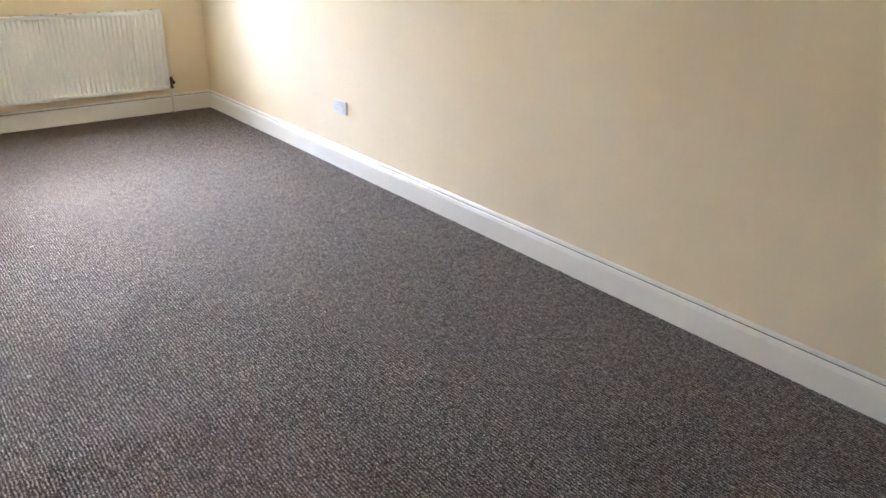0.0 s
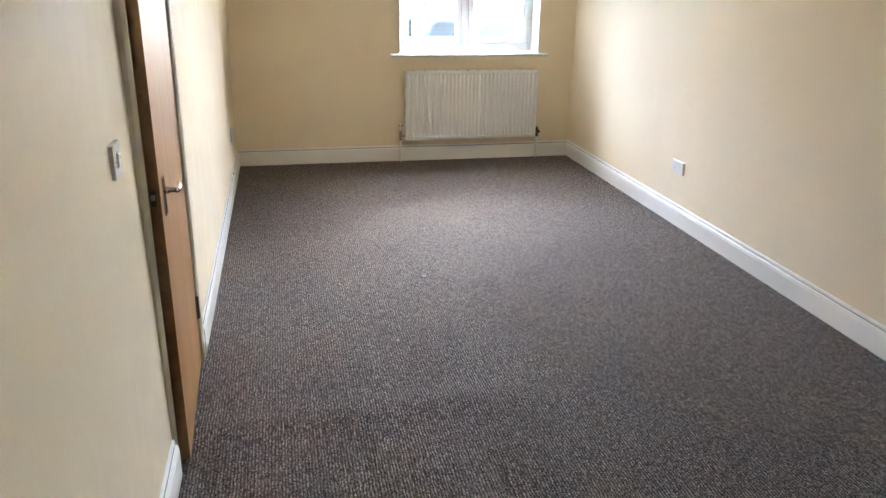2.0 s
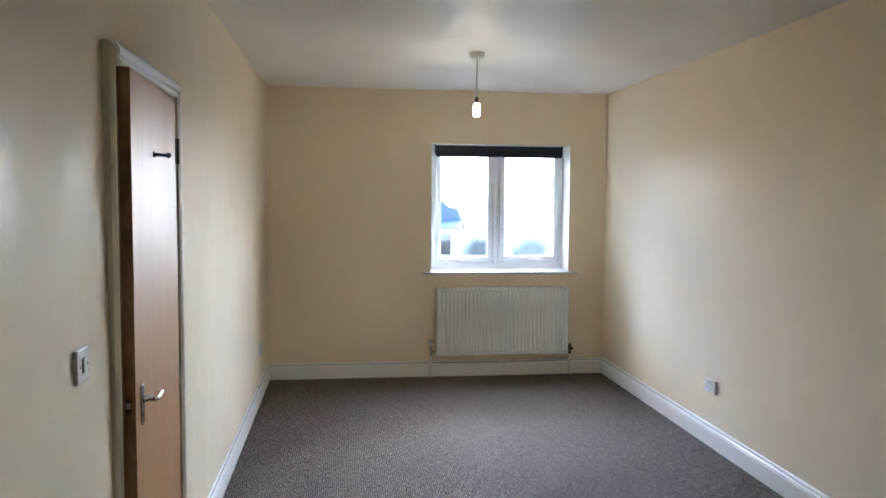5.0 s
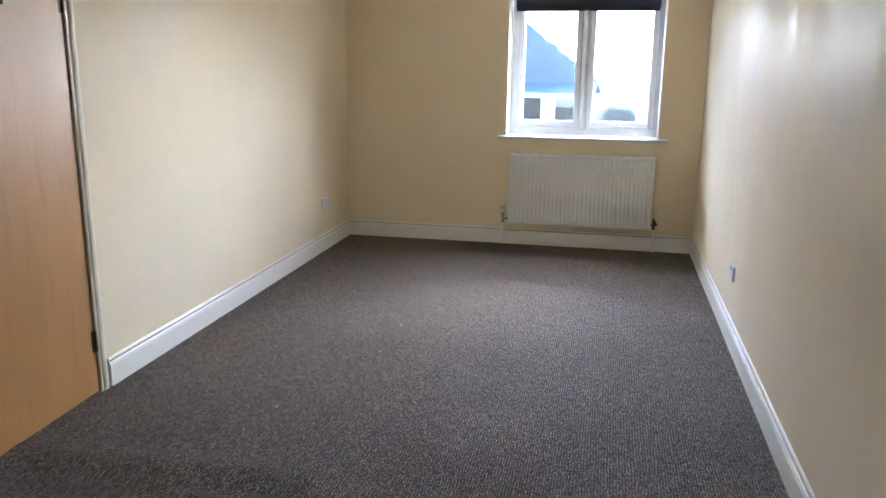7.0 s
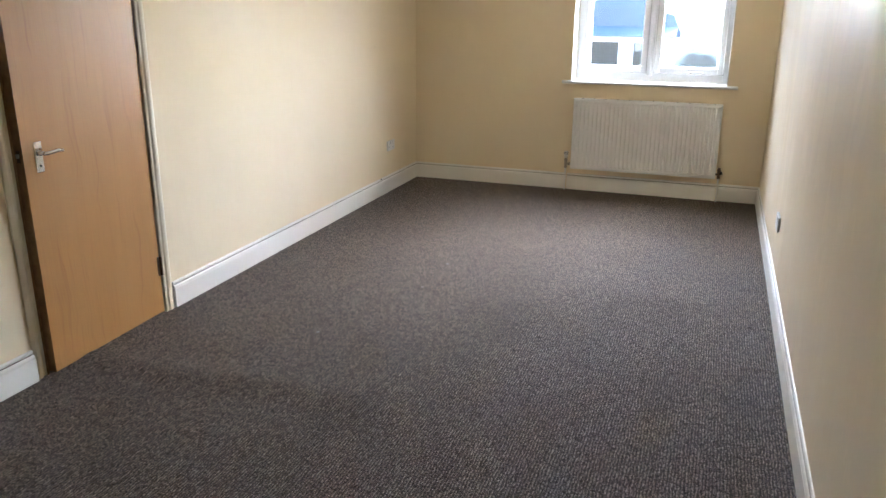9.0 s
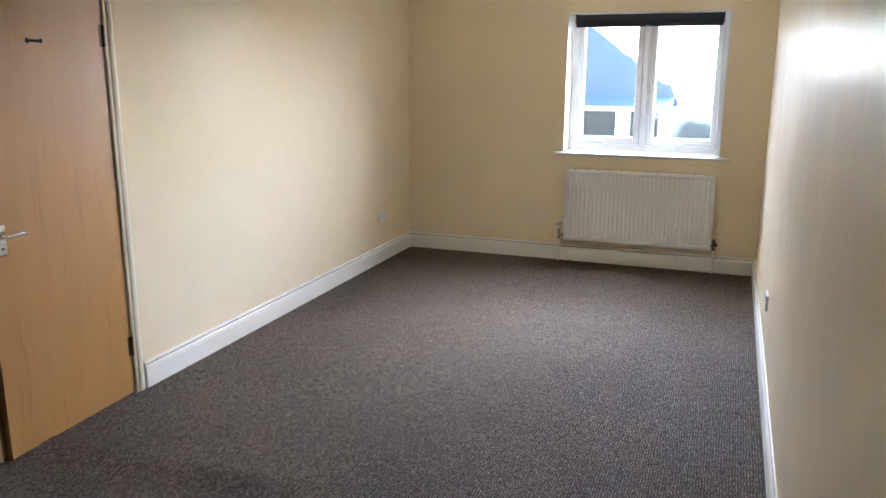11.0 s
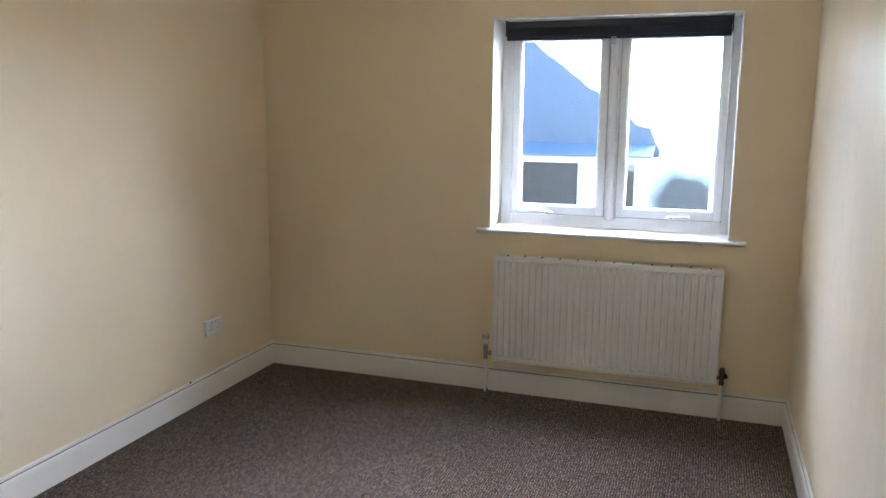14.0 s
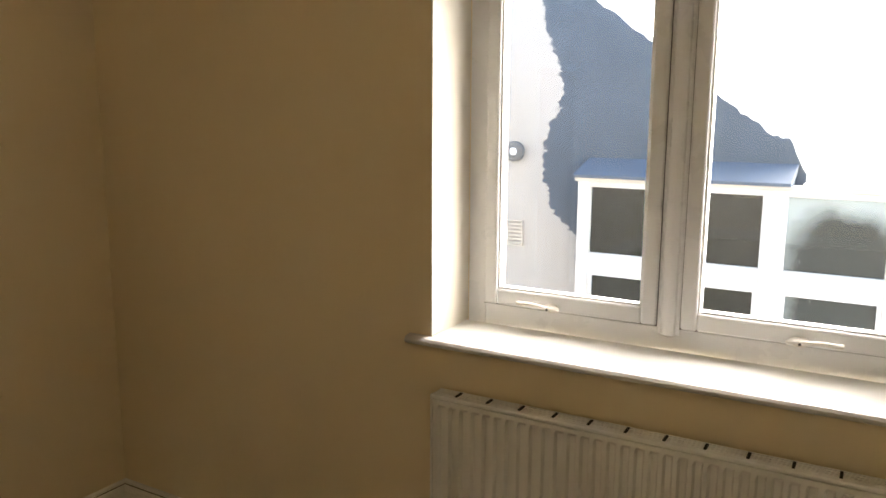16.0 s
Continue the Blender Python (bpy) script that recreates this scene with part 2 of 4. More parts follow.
M_WALL = wall_paint()
M_CEIL = ceiling_paint()
M_TRIM = gloss_paint("cream_white_gloss_paint", (0.86, 0.835, 0.775), (0.82, 0.785, 0.71), 0.40)
# brown that carries the shade of the skirting groove
M_CRACK = plain("shaded_crack", (0.30, 0.25, 0.19), 0.9, 0, 0.15, 12.0, 0.0)
M_ARCH = gloss_paint("magnolia_gloss_architrave_paint", (0.82, 0.745, 0.59), (0.76, 0.67, 0.50), 0.34)
M_SILL = gloss_paint("white_gloss_sill_paint", (0.71, 0.71, 0.70), (0.66, 0.65, 0.63), 0.36)
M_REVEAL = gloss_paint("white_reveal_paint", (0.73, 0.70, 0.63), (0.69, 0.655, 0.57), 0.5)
M_UPVC = plain("white_upvc", (0.85, 0.875, 0.90), 0.28, 0, 0.008, 3.0, 0.0)
M_GASKET = plain("grey_rubber_gasket", (0.22, 0.22, 0.23), 0.6)
M_RAD = plain("white_radiator_enamel", (0.86, 0.86, 0.83), 0.35, 0, 0.008, 3.0, 0.0)
# shade inside the radiator is put into this dark colour
M_RAD_DARK = plain("shade_coloured_steel", (0.18, 0.17, 0.16), 0.6)
M_CHROME = plain("worn_chrome", (0.72, 0.70, 0.68), 0.16, 1.0, 0.05, 20.0)
M_BRASS = plain("aged_bronze_fitting", (0.16, 0.12, 0.085), 0.4, 1.0, 0.1, 60.0)
M_NICKEL = plain("dull_nickel_valve", (0.48, 0.43, 0.36), 0.3, 1.0, 0.08, 40.0)
M_PLASTIC = plain("white_moulded_plastic", (0.80, 0.78, 0.74), 0.3, 0, 0.02, 20.0, 0.0)
M_HOLE = plain("dark_pin_hole", (0.01, 0.01, 0.01), 0.7)
M_BLIND = plain("navy_black_blind_fabric", (0.010, 0.014, 0.034), 0.6, 0, 0.1, 90.0, 0.1)
M_BLIND_BOX = plain("charcoal_blind_cassette", (0.016, 0.021, 0.036), 0.4, 0, 0.06, 30.0)
M_CLEAR = plain("clear_plastic_clip", (0.75, 0.77, 0.80), 0.15)
M_DOOR = door_veneer()
M_EDGE = plain("dark_stained_door_edge", (0.32, 0.165, 0.066), 0.5, 0, 0.15, 25.0, 0.05)
M_LINING = plain("stained_hardwood_lining", (0.30, 0.155, 0.065), 0.5, 0, 0.15, 25.0, 0.05)
M_BLACK = plain("black_painted_iron", (0.015, 0.014, 0.013), 0.5)
M_CARPET = carpet()
M_CORD = plain("grey_brown_flex", (0.16, 0.14, 0.13), 0.6)
M_BULB = glowing("warm_glowing_bulb", (1.0, 0.76, 0.44), 7.0)
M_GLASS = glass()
M_PANE = dark_pane()
M_MISTED = misted_pane()
M_RENDER = patched_render()
M_FRAME_OUT = gloss_paint("white_timber_paint_outside", (0.50, 0.49, 0.47), (0.40, 0.375, 0.335), 0.4)
M_BOARD = plain("weathered_cream_fascia", (0.48, 0.43, 0.36), 0.7, 0, 0.12, 9.0, 0.1)
M_FLASH = plain("blue_grey_painted_flashing", (0.050, 0.072, 0.100), 0.6, 0, 0.1, 7.0, 0.1)
M_GROUND = ground_mat()
M_PVC = plain("grey_plastic_cowl", (0.10, 0.10, 0.10), 0.5)
M_DUST = plain("pale_carpet_fluff", (0.40, 0.37, 0.34), 0.9)
M_PLAIN = plain("plain_outer_masonry", (0.20, 0.17, 0.14), 0.9, 0, 0.1, 4.0, 0.1)


# ---- mesh helpers ----
def finish_mesh(name, bm, material, smooth=False):
    bmesh.ops.recalc_face_normals(bm, faces=bm.faces)
    me = bpy.data.meshes.new(name)
    bm.to_mesh(me)
    bm.free()
    for m in (material if isinstance(material, (list, tuple)) else [material]):
        me.materials.append(m)
    if smooth:
        me.polygons.foreach_set("use_smooth", [True] * len(me.polygons))
        me.update()
    return me


def part(name, bm, material, parent=None, label="", smooth=False):
    """One mesh object from bm, a child of parent (the parent stands at its own place; bm is in the parent's space)."""
    ob = new(name, finish_mesh(name, bm, material, smooth))
    if parent is not None:
        ob.parent = parent
    if label:
        ob["label"] = label
    return ob


def thing(name, label, category, at=(0, 0, 0), kind="", rz=0.0, group=""):
    ob = new(name)
    ob.matrix_world = pose(*at, 0, 0, rz)
    return tagged(ob, label, category, group, kind)


def box(bm, x0, x1, y0, y1, z0, z1, bevel=0.0, segments=2):
    r = bmesh.ops.create_cube(bm, size=1.0, matrix=Matrix.Translation(((x0 + x1) / 2, (y0 + y1) / 2, (z0 + z1) / 2)) @ Matrix.Diagonal((x1 - x0, y1 - y0, z1 - z0, 1)))
    if bevel:
        edges = {e for v in r["verts"] for e in v.link_edges}
        bmesh.ops.bevel(bm, geom=list(edges), offset=bevel, segments=segments, affect="EDGES", profile=0.5)
    return bm


def boxed(*a, **k):
    return box(bmesh.new(), *a, **k)


def hexa(bm, corners):
    """A solid from eight corners: the four of the bottom in order, then the four of the top."""
    v = [bm.verts.new(c) for c in corners]
    for f in ((0, 1, 2, 3), (4, 5, 6, 7), (0, 1, 5, 4), (1, 2, 6, 5), (2, 3, 7, 6), (3, 0, 4, 7)):
        bm.faces.new([v[k] for k in f])
    return bm


def lathe(bm, profile, steps=24, m=None):
    """Turns (radius, height) pairs round the z axis, then places them by m."""
    m = m or Matrix.Identity(4)
    rings = []
    for r, z in profile:
        rings.append([bm.verts.new(m @ Vector((r * math.cos(2 * math.pi * k / steps), r * math.sin(2 * math.pi * k / steps), z))) for k in range(steps)])
    for a, b in zip(rings, rings[1:]):
        for k in range(steps):
            bm.faces.new((a[k], a[(k + 1) % steps], b[(k + 1) % steps], b[k]))
    bm.faces.new(rings[0])
    bm.faces.new(rings[-1])
    return bm


def lathed(profile, steps=24, m=None):
    return lathe(bmesh.new(), profile, steps, m)


def sweep(bm, profile, a, b, out):
    """Runs a (depth, height) profile straight from a to b; depth goes along out."""
    a, b, out = Vector(a), Vector(b), Vector(out)
    ends = []
    for p in (a, b):
        ends.append([bm.verts.new(p + out * d + Vector((0, 0, h))) for d, h in profile])
    n = len(profile)
    for k in range(n):
        bm.faces.new((ends[0][k], ends[0][(k + 1) % n], ends[1][(k + 1) % n], ends[1][k]))
    bm.faces.new(ends[0])
    bm.faces.new(ends[1])
    return bm


def tube(bm, points, radius, steps=12):
    pts = [Vector(p) for p in points]
    rings = []
    for k, p in enumerate(pts):
        d = (pts[min(k + 1, len(pts) - 1)] - pts[max(k - 1, 0)]).normalized()
        side = d.orthogonal().normalized() if k == 0 else (rings_side - d * rings_side.dot(d)).normalized()
        rings_side = side
        up = d.cross(side)
        rings.append([bm.verts.new(p + radius * (side * math.cos(2 * math.pi * i / steps) + up * math.sin(2 * math.pi * i / steps))) for i in range(steps)])
    for a, b in zip(rings, rings[1:]):
        for i in range(steps):
            bm.faces.new((a[i], a[(i + 1) % steps], b[(i + 1) % steps], b[i]))
    bm.faces.new(rings[0])
    bm.faces.new(rings[-1])
    return bm


def structure(name, bm, material, label, category, smooth=False):
    return tagged(part(name, bm, material, None, "", smooth), label, category, "", "structure")


# ---- room shell ----
X0, X1, Y0, Y1, H = -0.570, 2.468, -1.95, 6.247, 2.552
DOOR_Y0, DOOR_Y1, DOOR_TOP = 1.812, 2.602, 2.000      # clear hole for lining and leaf
WIN_X0, WIN_X1, WIN_Z0, WIN_Z1 = 0.861, 2.130, 0.925, 2.088
OUT = 0.30

# carpet: a fine sheet with a low ridge, small puckers and two nicks
def carpet_height(x, y):
    z = 0.0012 * noise.noise(Vector((x * 2.2, y * 2.2, 0.3)))
    along = 1 / (1 + math.exp((x - 0.75) / 0.12))
    z += 0.016 * along * math.exp(-((y - 2.05 - 0.03 * math.sin(x * 4)) / 0.10) ** 2)
    z += 0.005 * math.exp(-((y - 1.15 + 0.1 * x) / 0.14) ** 2) * math.exp(-((x - 0.5) / 0.5) ** 2)
    for px, py, wx, wy, h in ((2.36, 4.04, 0.08, 0.014, 0.006), (2.34, 3.44, 0.11, 0.014, 0.005), (2.37, 2.95, 0.10, 0.013, 0.005), (2.36, 2.17, 0.13, 0.014, 0.005),
                              (2.40, 1.40, 0.07, 0.014, 0.007), (-0.49, 3.73, 0.08, 0.014, 0.006), (0.562, 3.852, 0.035, 0.012, 0.008), (0.568, 3.405, 0.03, 0.012, 0.008)):
        z += h * math.exp(-((x - px) / wx) ** 2 - ((y - py) / wy) ** 2)
    return z


def spaced(a, b, step):
    return [a + (b - a) * k / round((b - a) / step) for k in range(round((b - a) / step) + 1)]


bm = bmesh.new()
gx, gy = spaced(-0.68, X1 + 0.03, 0.021), spaced(Y0, 1.6, 0.06)[:-1] + spaced(1.6, 4.3, 0.011)[:-1] + spaced(4.3, Y1 + 0.03, 0.06)
rows = [[bm.verts.new((x, y, carpet_height(x, y))) for x in gx] for y in gy]
for ra, rb in zip(rows, rows[1:]):
    for k in range(len(gx) - 1):
        bm.faces.new((ra[k], ra[k + 1], rb[k + 1], rb[k]))
structure("floor", bm, M_CARPET, "worn grey-brown ribbed loop-pile fitted carpet", "floor", True)
structure("floor_slab", boxed(-2.0, X1 + OUT, Y0 - OUT, Y1 + OUT, -0.25, -0.02), M_PLAIN, "plain structural floor slab under the carpet", "floor")

structure("ceiling", boxed(-2.0, X1 + OUT, Y0 - OUT, Y1 + OUT, H, H + 0.22), M_CEIL, "plain white-painted plaster ceiling", "ceiling")


def left_x(y, z):
    """The inner face of the left wall, which leans back a little towards the near end."""
    near = min(max((2.65 - y) / 0.9, 0.0), 1.0)
    return X0 - near * (0.012 + 0.021 * z / H) - 0.006 * min(max((6.0 - y) / 3.4, 0.0), 1.0) * z / H


bm = bmesh.new()
for y0, y1, z0, z1 in ((Y0, DOOR_Y0, -0.02, H), (DOOR_Y1, Y1, -0.02, H), (DOOR_Y0, DOOR_Y1, DOOR_TOP, H)):
    cuts = spaced(y0, y1, 0.45) if y1 - y0 > 0.9 else [y0, y1]
    for a, b in zip(cuts, cuts[1:]):
        hexa(bm, [(X0 - 0.14, a, z0), (left_x(a, z0), a, z0), (left_x(b, z0), b, z0), (X0 - 0.14, b, z0), (X0 - 0.14, a, z1), (left_x(a, z1), a, z1), (left_x(b, z1), b, z1), (X0 - 0.14, b, z1)])
bmesh.ops.remove_doubles(bm, verts=bm.verts, dist=0.0005)
structure("wall_left", bm, M_WALL, "magnolia silk-painted plaster wall with a doorway", "wall")
structure("wall_right", boxed(X1, X1 + OUT, Y0, Y1, -0.02, H), M_WALL, "long magnolia silk-painted plaster wall with glossy streaks", "wall")
structure("wall_near", boxed(-2.0, X1 + OUT, Y0 - OUT, Y0, -0.02, H), M_WALL, "plain magnolia-painted end wall", "wall")
bm = bmesh.new()
for x0, x1, z0, z1 in ((-2.0, WIN_X0, -0.02, H), (WIN_X1, X1 + OUT, -0.02, H), (WIN_X0, WIN_X1, -0.02, WIN_Z0), (WIN_X0, WIN_X1, WIN_Z1, H)):
    box(bm, x0, x1, Y1, Y1 + OUT, z0, z1)
structure("wall_window", bm, M_WALL, "magnolia-painted wall with a recessed window", "wall")
# unseen dark skin, added to cut light bounced and mirrored towards the neighbour
bm = bmesh.new()
for x0, x1, z0, z1 in ((-2.0, WIN_X0, -1.5, H + 0.22), (WIN_X1, X1 + OUT, -1.5, H + 0.22), (WIN_X0, WIN_X1, -1.5, WIN_Z0), (WIN_X0, WIN_X1, WIN_Z1, H + 0.22)):
    box(bm, x0, x1, Y1 + OUT + 0.002, Y1 + OUT + 0.022, z0, z1)
structure("wall_outer_added_skin", bm, M_PLAIN, "unseen brown-grey outer skin, added to dim bounce and reflections", "wall")
# passage behind the door: an unseen wall, added to keep sky light out
structure("wall_passage_block", boxed(-2.0, -1.86, Y0, Y1, -0.02, H), M_WALL, "plain unseen wall behind the door, added to block sky light", "wall")

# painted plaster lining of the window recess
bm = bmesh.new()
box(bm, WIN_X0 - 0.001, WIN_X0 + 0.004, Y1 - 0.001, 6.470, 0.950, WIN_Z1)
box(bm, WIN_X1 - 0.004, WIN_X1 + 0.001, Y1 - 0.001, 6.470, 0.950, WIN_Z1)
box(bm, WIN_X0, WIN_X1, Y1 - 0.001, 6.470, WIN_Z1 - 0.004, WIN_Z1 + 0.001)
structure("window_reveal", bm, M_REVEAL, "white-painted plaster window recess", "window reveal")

# ---- skirting ----
SKIRT = [(0.0, 0.0), (0.018, 0.0), (0.018, 0.102), (0.0172, 0.1045), (0.0158, 0.1055), (0.0165, 0.109), (0.0155, 0.114), (0.0125, 0.1185), (0.0085, 0.1222), (0.0005, 0.1227), (0.0005, 0.1257), (0.0075, 0.1262), (0.0085, 0.130), (0.0075, 0.137), (0.0045, 0.141), (0.0, 0.1425)]


def skirting(name, a, b, out, label, deep=1.0):
    prof = [(d * deep, h) for d, h in SKIRT]
    bm = sweep(bmesh.new(), prof, a, b, out)
    bm.faces.ensure_lookup_table()
    # groove faces take the crack colour, which has their shade painted in
    for k in (8, 9, 10):
        bm.faces[k].material_index = 1
    return structure(name, bm, [M_TRIM, M_CRACK], label, "skirting")


skirting("baseboard_right", (X1, Y0, 0), (X1, Y1, 0), (-1, 0, 0), "cream-white gloss skirting board with moulded top")
skirting("baseboard_left", (X0, 2.667, 0), (X0, Y1, 0), (1, 0, 0), "cream-white gloss skirting board with moulded top")
skirting("baseboard_door", (X0 - 0.014, Y0, 0), (X0 - 0.014, 1.757, 0), (1, 0, 0), "cream-white gloss skirting board beside the door", 1.25)
skirting("baseboard_window_a", (X0, Y1, 0), (0.853, Y1, 0), (0, -1, 0), "cream-white gloss skirting board under the window wall", 1.3)
skirting("baseboard_window_b", (0.873, Y1, 0), (2.130, Y1, 0), (0, -1, 0), "cream-white gloss skirting board behind the radiator", 1.45)
skirting("baseboard_window_c", (2.150, Y1, 0), (X1, Y1, 0), (0, -1, 0), "short cream-white gloss skirting board in the corner", 1.3)
skirting("baseboard_near", (X0, Y0, 0), (X1, Y0, 0), (0, 1, 0), "cream-white gloss skirting board on the end wall")


# ---- window ----
def frame_ring(bm, x0, x1, z0, z1, wl, wr, wb, wt, y0, y1, bevel=0.004):
    box(bm, x0, x0 + wl, y0, y1, z0, z1, bevel)
    box(bm, x1 - wr, x1, y0, y1, z0, z1, bevel)
    box(bm, x0 + wl - 0.001, x1 - wr + 0.001, y0 + 0.001, y1 - 0.001, z0, z0 + wb, bevel)
    box(bm, x0 + wl - 0.001, x1 - wr + 0.001, y0 + 0.001, y1 - 0.001, z1 - wt, z1, bevel)
    return bm


def build_window():
    w = thing("window_1", "white plastic two-casement window with closed sashes", "window", kind="structure")
    part("window_frame", frame_ring(bmesh.new(), 0.866, 2.126, 0.944, 2.084, 0.062, 0.040, 0.068, 0.06, 6.470, 6.530), M_UPVC, w)
    bm = boxed(1.462, 1.526, 6.466, 6.530, 0.990, 2.05, 0.006)
    lathe(bm, [(0.004, 0.985), (0.021, 0.995), (0.021, 2.03), (0.004, 2.04)], 20, Matrix.Translation((1.494, 6.468, 0)))
    part("mullion", bm, M_UPVC, w, "rounded white plastic mullion")
    for x0, x1, hx, tip in ((0.927, 1.461, 1.152, -1), (1.527, 2.087, 1.826, 1)):
        sash = part("sash", frame_ring(bmesh.new(), x0, x1, 1.014, 2.035, 0.044, 0.044, 0.050, 0.050, 6.457, 6.525, 0.007), M_UPVC, w)
        part("glazing_bead", frame_ring(bmesh.new(), x0 + 0.040, x1 - 0.040, 1.060, 1.990, 0.010, 0.010, 0.010, 0.010, 6.466, 6.500, 0.003), M_UPVC, sash)
        part("gasket", frame_ring(bmesh.new(), x0 - 0.0015, x1 + 0.0015, 1.0125, 2.0365, 0.003, 0.003, 0.003, 0.003, 6.466, 6.480, 0.0), M_GASKET, sash, "thin grey rubber seal")
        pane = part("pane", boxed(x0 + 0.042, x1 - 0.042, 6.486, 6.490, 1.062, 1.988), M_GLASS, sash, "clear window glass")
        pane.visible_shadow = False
        # handle: oval base, pivot and a slim curved lever
        bm = bmesh.new()
        lathe(bm, [(0.004, 0.0), (0.013, 0.0), (0.013, 0.006), (0.009, 0.012), (0.004, 0.013)], 20, Matrix.Translation((hx, 6.457, 1.026)) @ pose(0, 0, 0, 90) @ Matrix.Diagonal((1.9, 1.0, 1, 1)))
        tube(bm, [(hx + 0.028 * -tip, 6.444, 1.024), (hx, 6.436, 1.027), (hx + 0.045 * tip, 6.432, 1.034), (hx + 0.088 * tip, 6.433, 1.034), (hx + 0.102 * tip, 6.437, 1.033)], 0.0062, 10)
        h = part("handle", bm, M_PLASTIC, sash, "white casement lever handle", True)
        part("keyhole", lathed([(0.001, 0.0), (0.004, 0.0), (0.004, 0.003), (0.001, 0.003)], 12, Matrix.Translation((hx + 0.004 * tip, 6.432, 1.026)) @ pose(0, 0, 0, 90)), M_HOLE, sash, "small dark keyhole")
    return w


build_window()

bm = bmesh.new()
prof = [(0.0, 0.0), (0.228, 0.0), (0.240, 0.003), (0.2465, 0.010), (0.247, 0.016), (0.241, 0.023), (0.228, 0.026), (0.0, 0.028)]
sweep(bm, prof, (0.865, 6.462, 0.922), (2.126, 6.462, 0.922), (0, -1, 0))
horn = [(0.0, 0.0)] + [(d - 0.215, h) for d, h in prof[1:-1]] + [(0.0, 0.027)]
sweep(bm, horn, (0.788, 6.247, 0.922), (0.8651, 6.247, 0.922), (0, -1, 0))
sweep(bm, horn, (2.1259, 6.247, 0.922), (2.212, 6.247, 0.922), (0, -1, 0))
structure("window_sill", bm, M_SILL, "white gloss window board with rounded nose", "window sill")


def build_blind():
    b = thing("roller_blind", "navy-black roller blind rolled up in the window recess", "blind", (1.495, 6.35, 2.03))
    part("cassette", boxed(-0.583, 0.583, -0.012, 0.050, 0.006, 0.047, 0.006), M_BLIND_BOX, b, "charcoal headrail")
    part("fabric_roll", lathed([(0.006, -0.580), (0.026, -0.580), (0.026, 0.580), (0.006, 0.580)], 24, Matrix.Translation((0, 0.016, -0.012)) @ pose(0, 0, 0, 0, 90, 0)), M_BLIND, b, "", True)
    part("fabric", boxed(-0.580, 0.580, -0.011, -0.008, -0.045, 0.006), M_BLIND, b)
    part("bottom_bar", boxed(-0.581, 0.581, -0.016, -0.004, -0.054, -0.034, 0.004), M_BLIND, b)
    for s in (-1, 1):
        part("bracket", boxed(s * 0.585 - 0.003, s * 0.585 + 0.003, -0.014, 0.052, -0.030, 0.056, 0.001), M_BLIND_BOX, b)
        part("rail_slat", boxed(min(s * 0.20, s * 0.55), max(s * 0.20, s * 0.55), -0.014, 0.0, 0.048, 0.054), M_PLASTIC, b, "pale strip above the headrail")
    bm = frame_ring(bmesh.new(), -0.012, 0.012, -0.085, -0.045, 0.004, 0.004, 0.010, 0.004, -0.020, -0.016, 0.001)
    part("pull_clip", bm, M_CLEAR, b, "clear plastic pull clip")
    return b


build_blind()


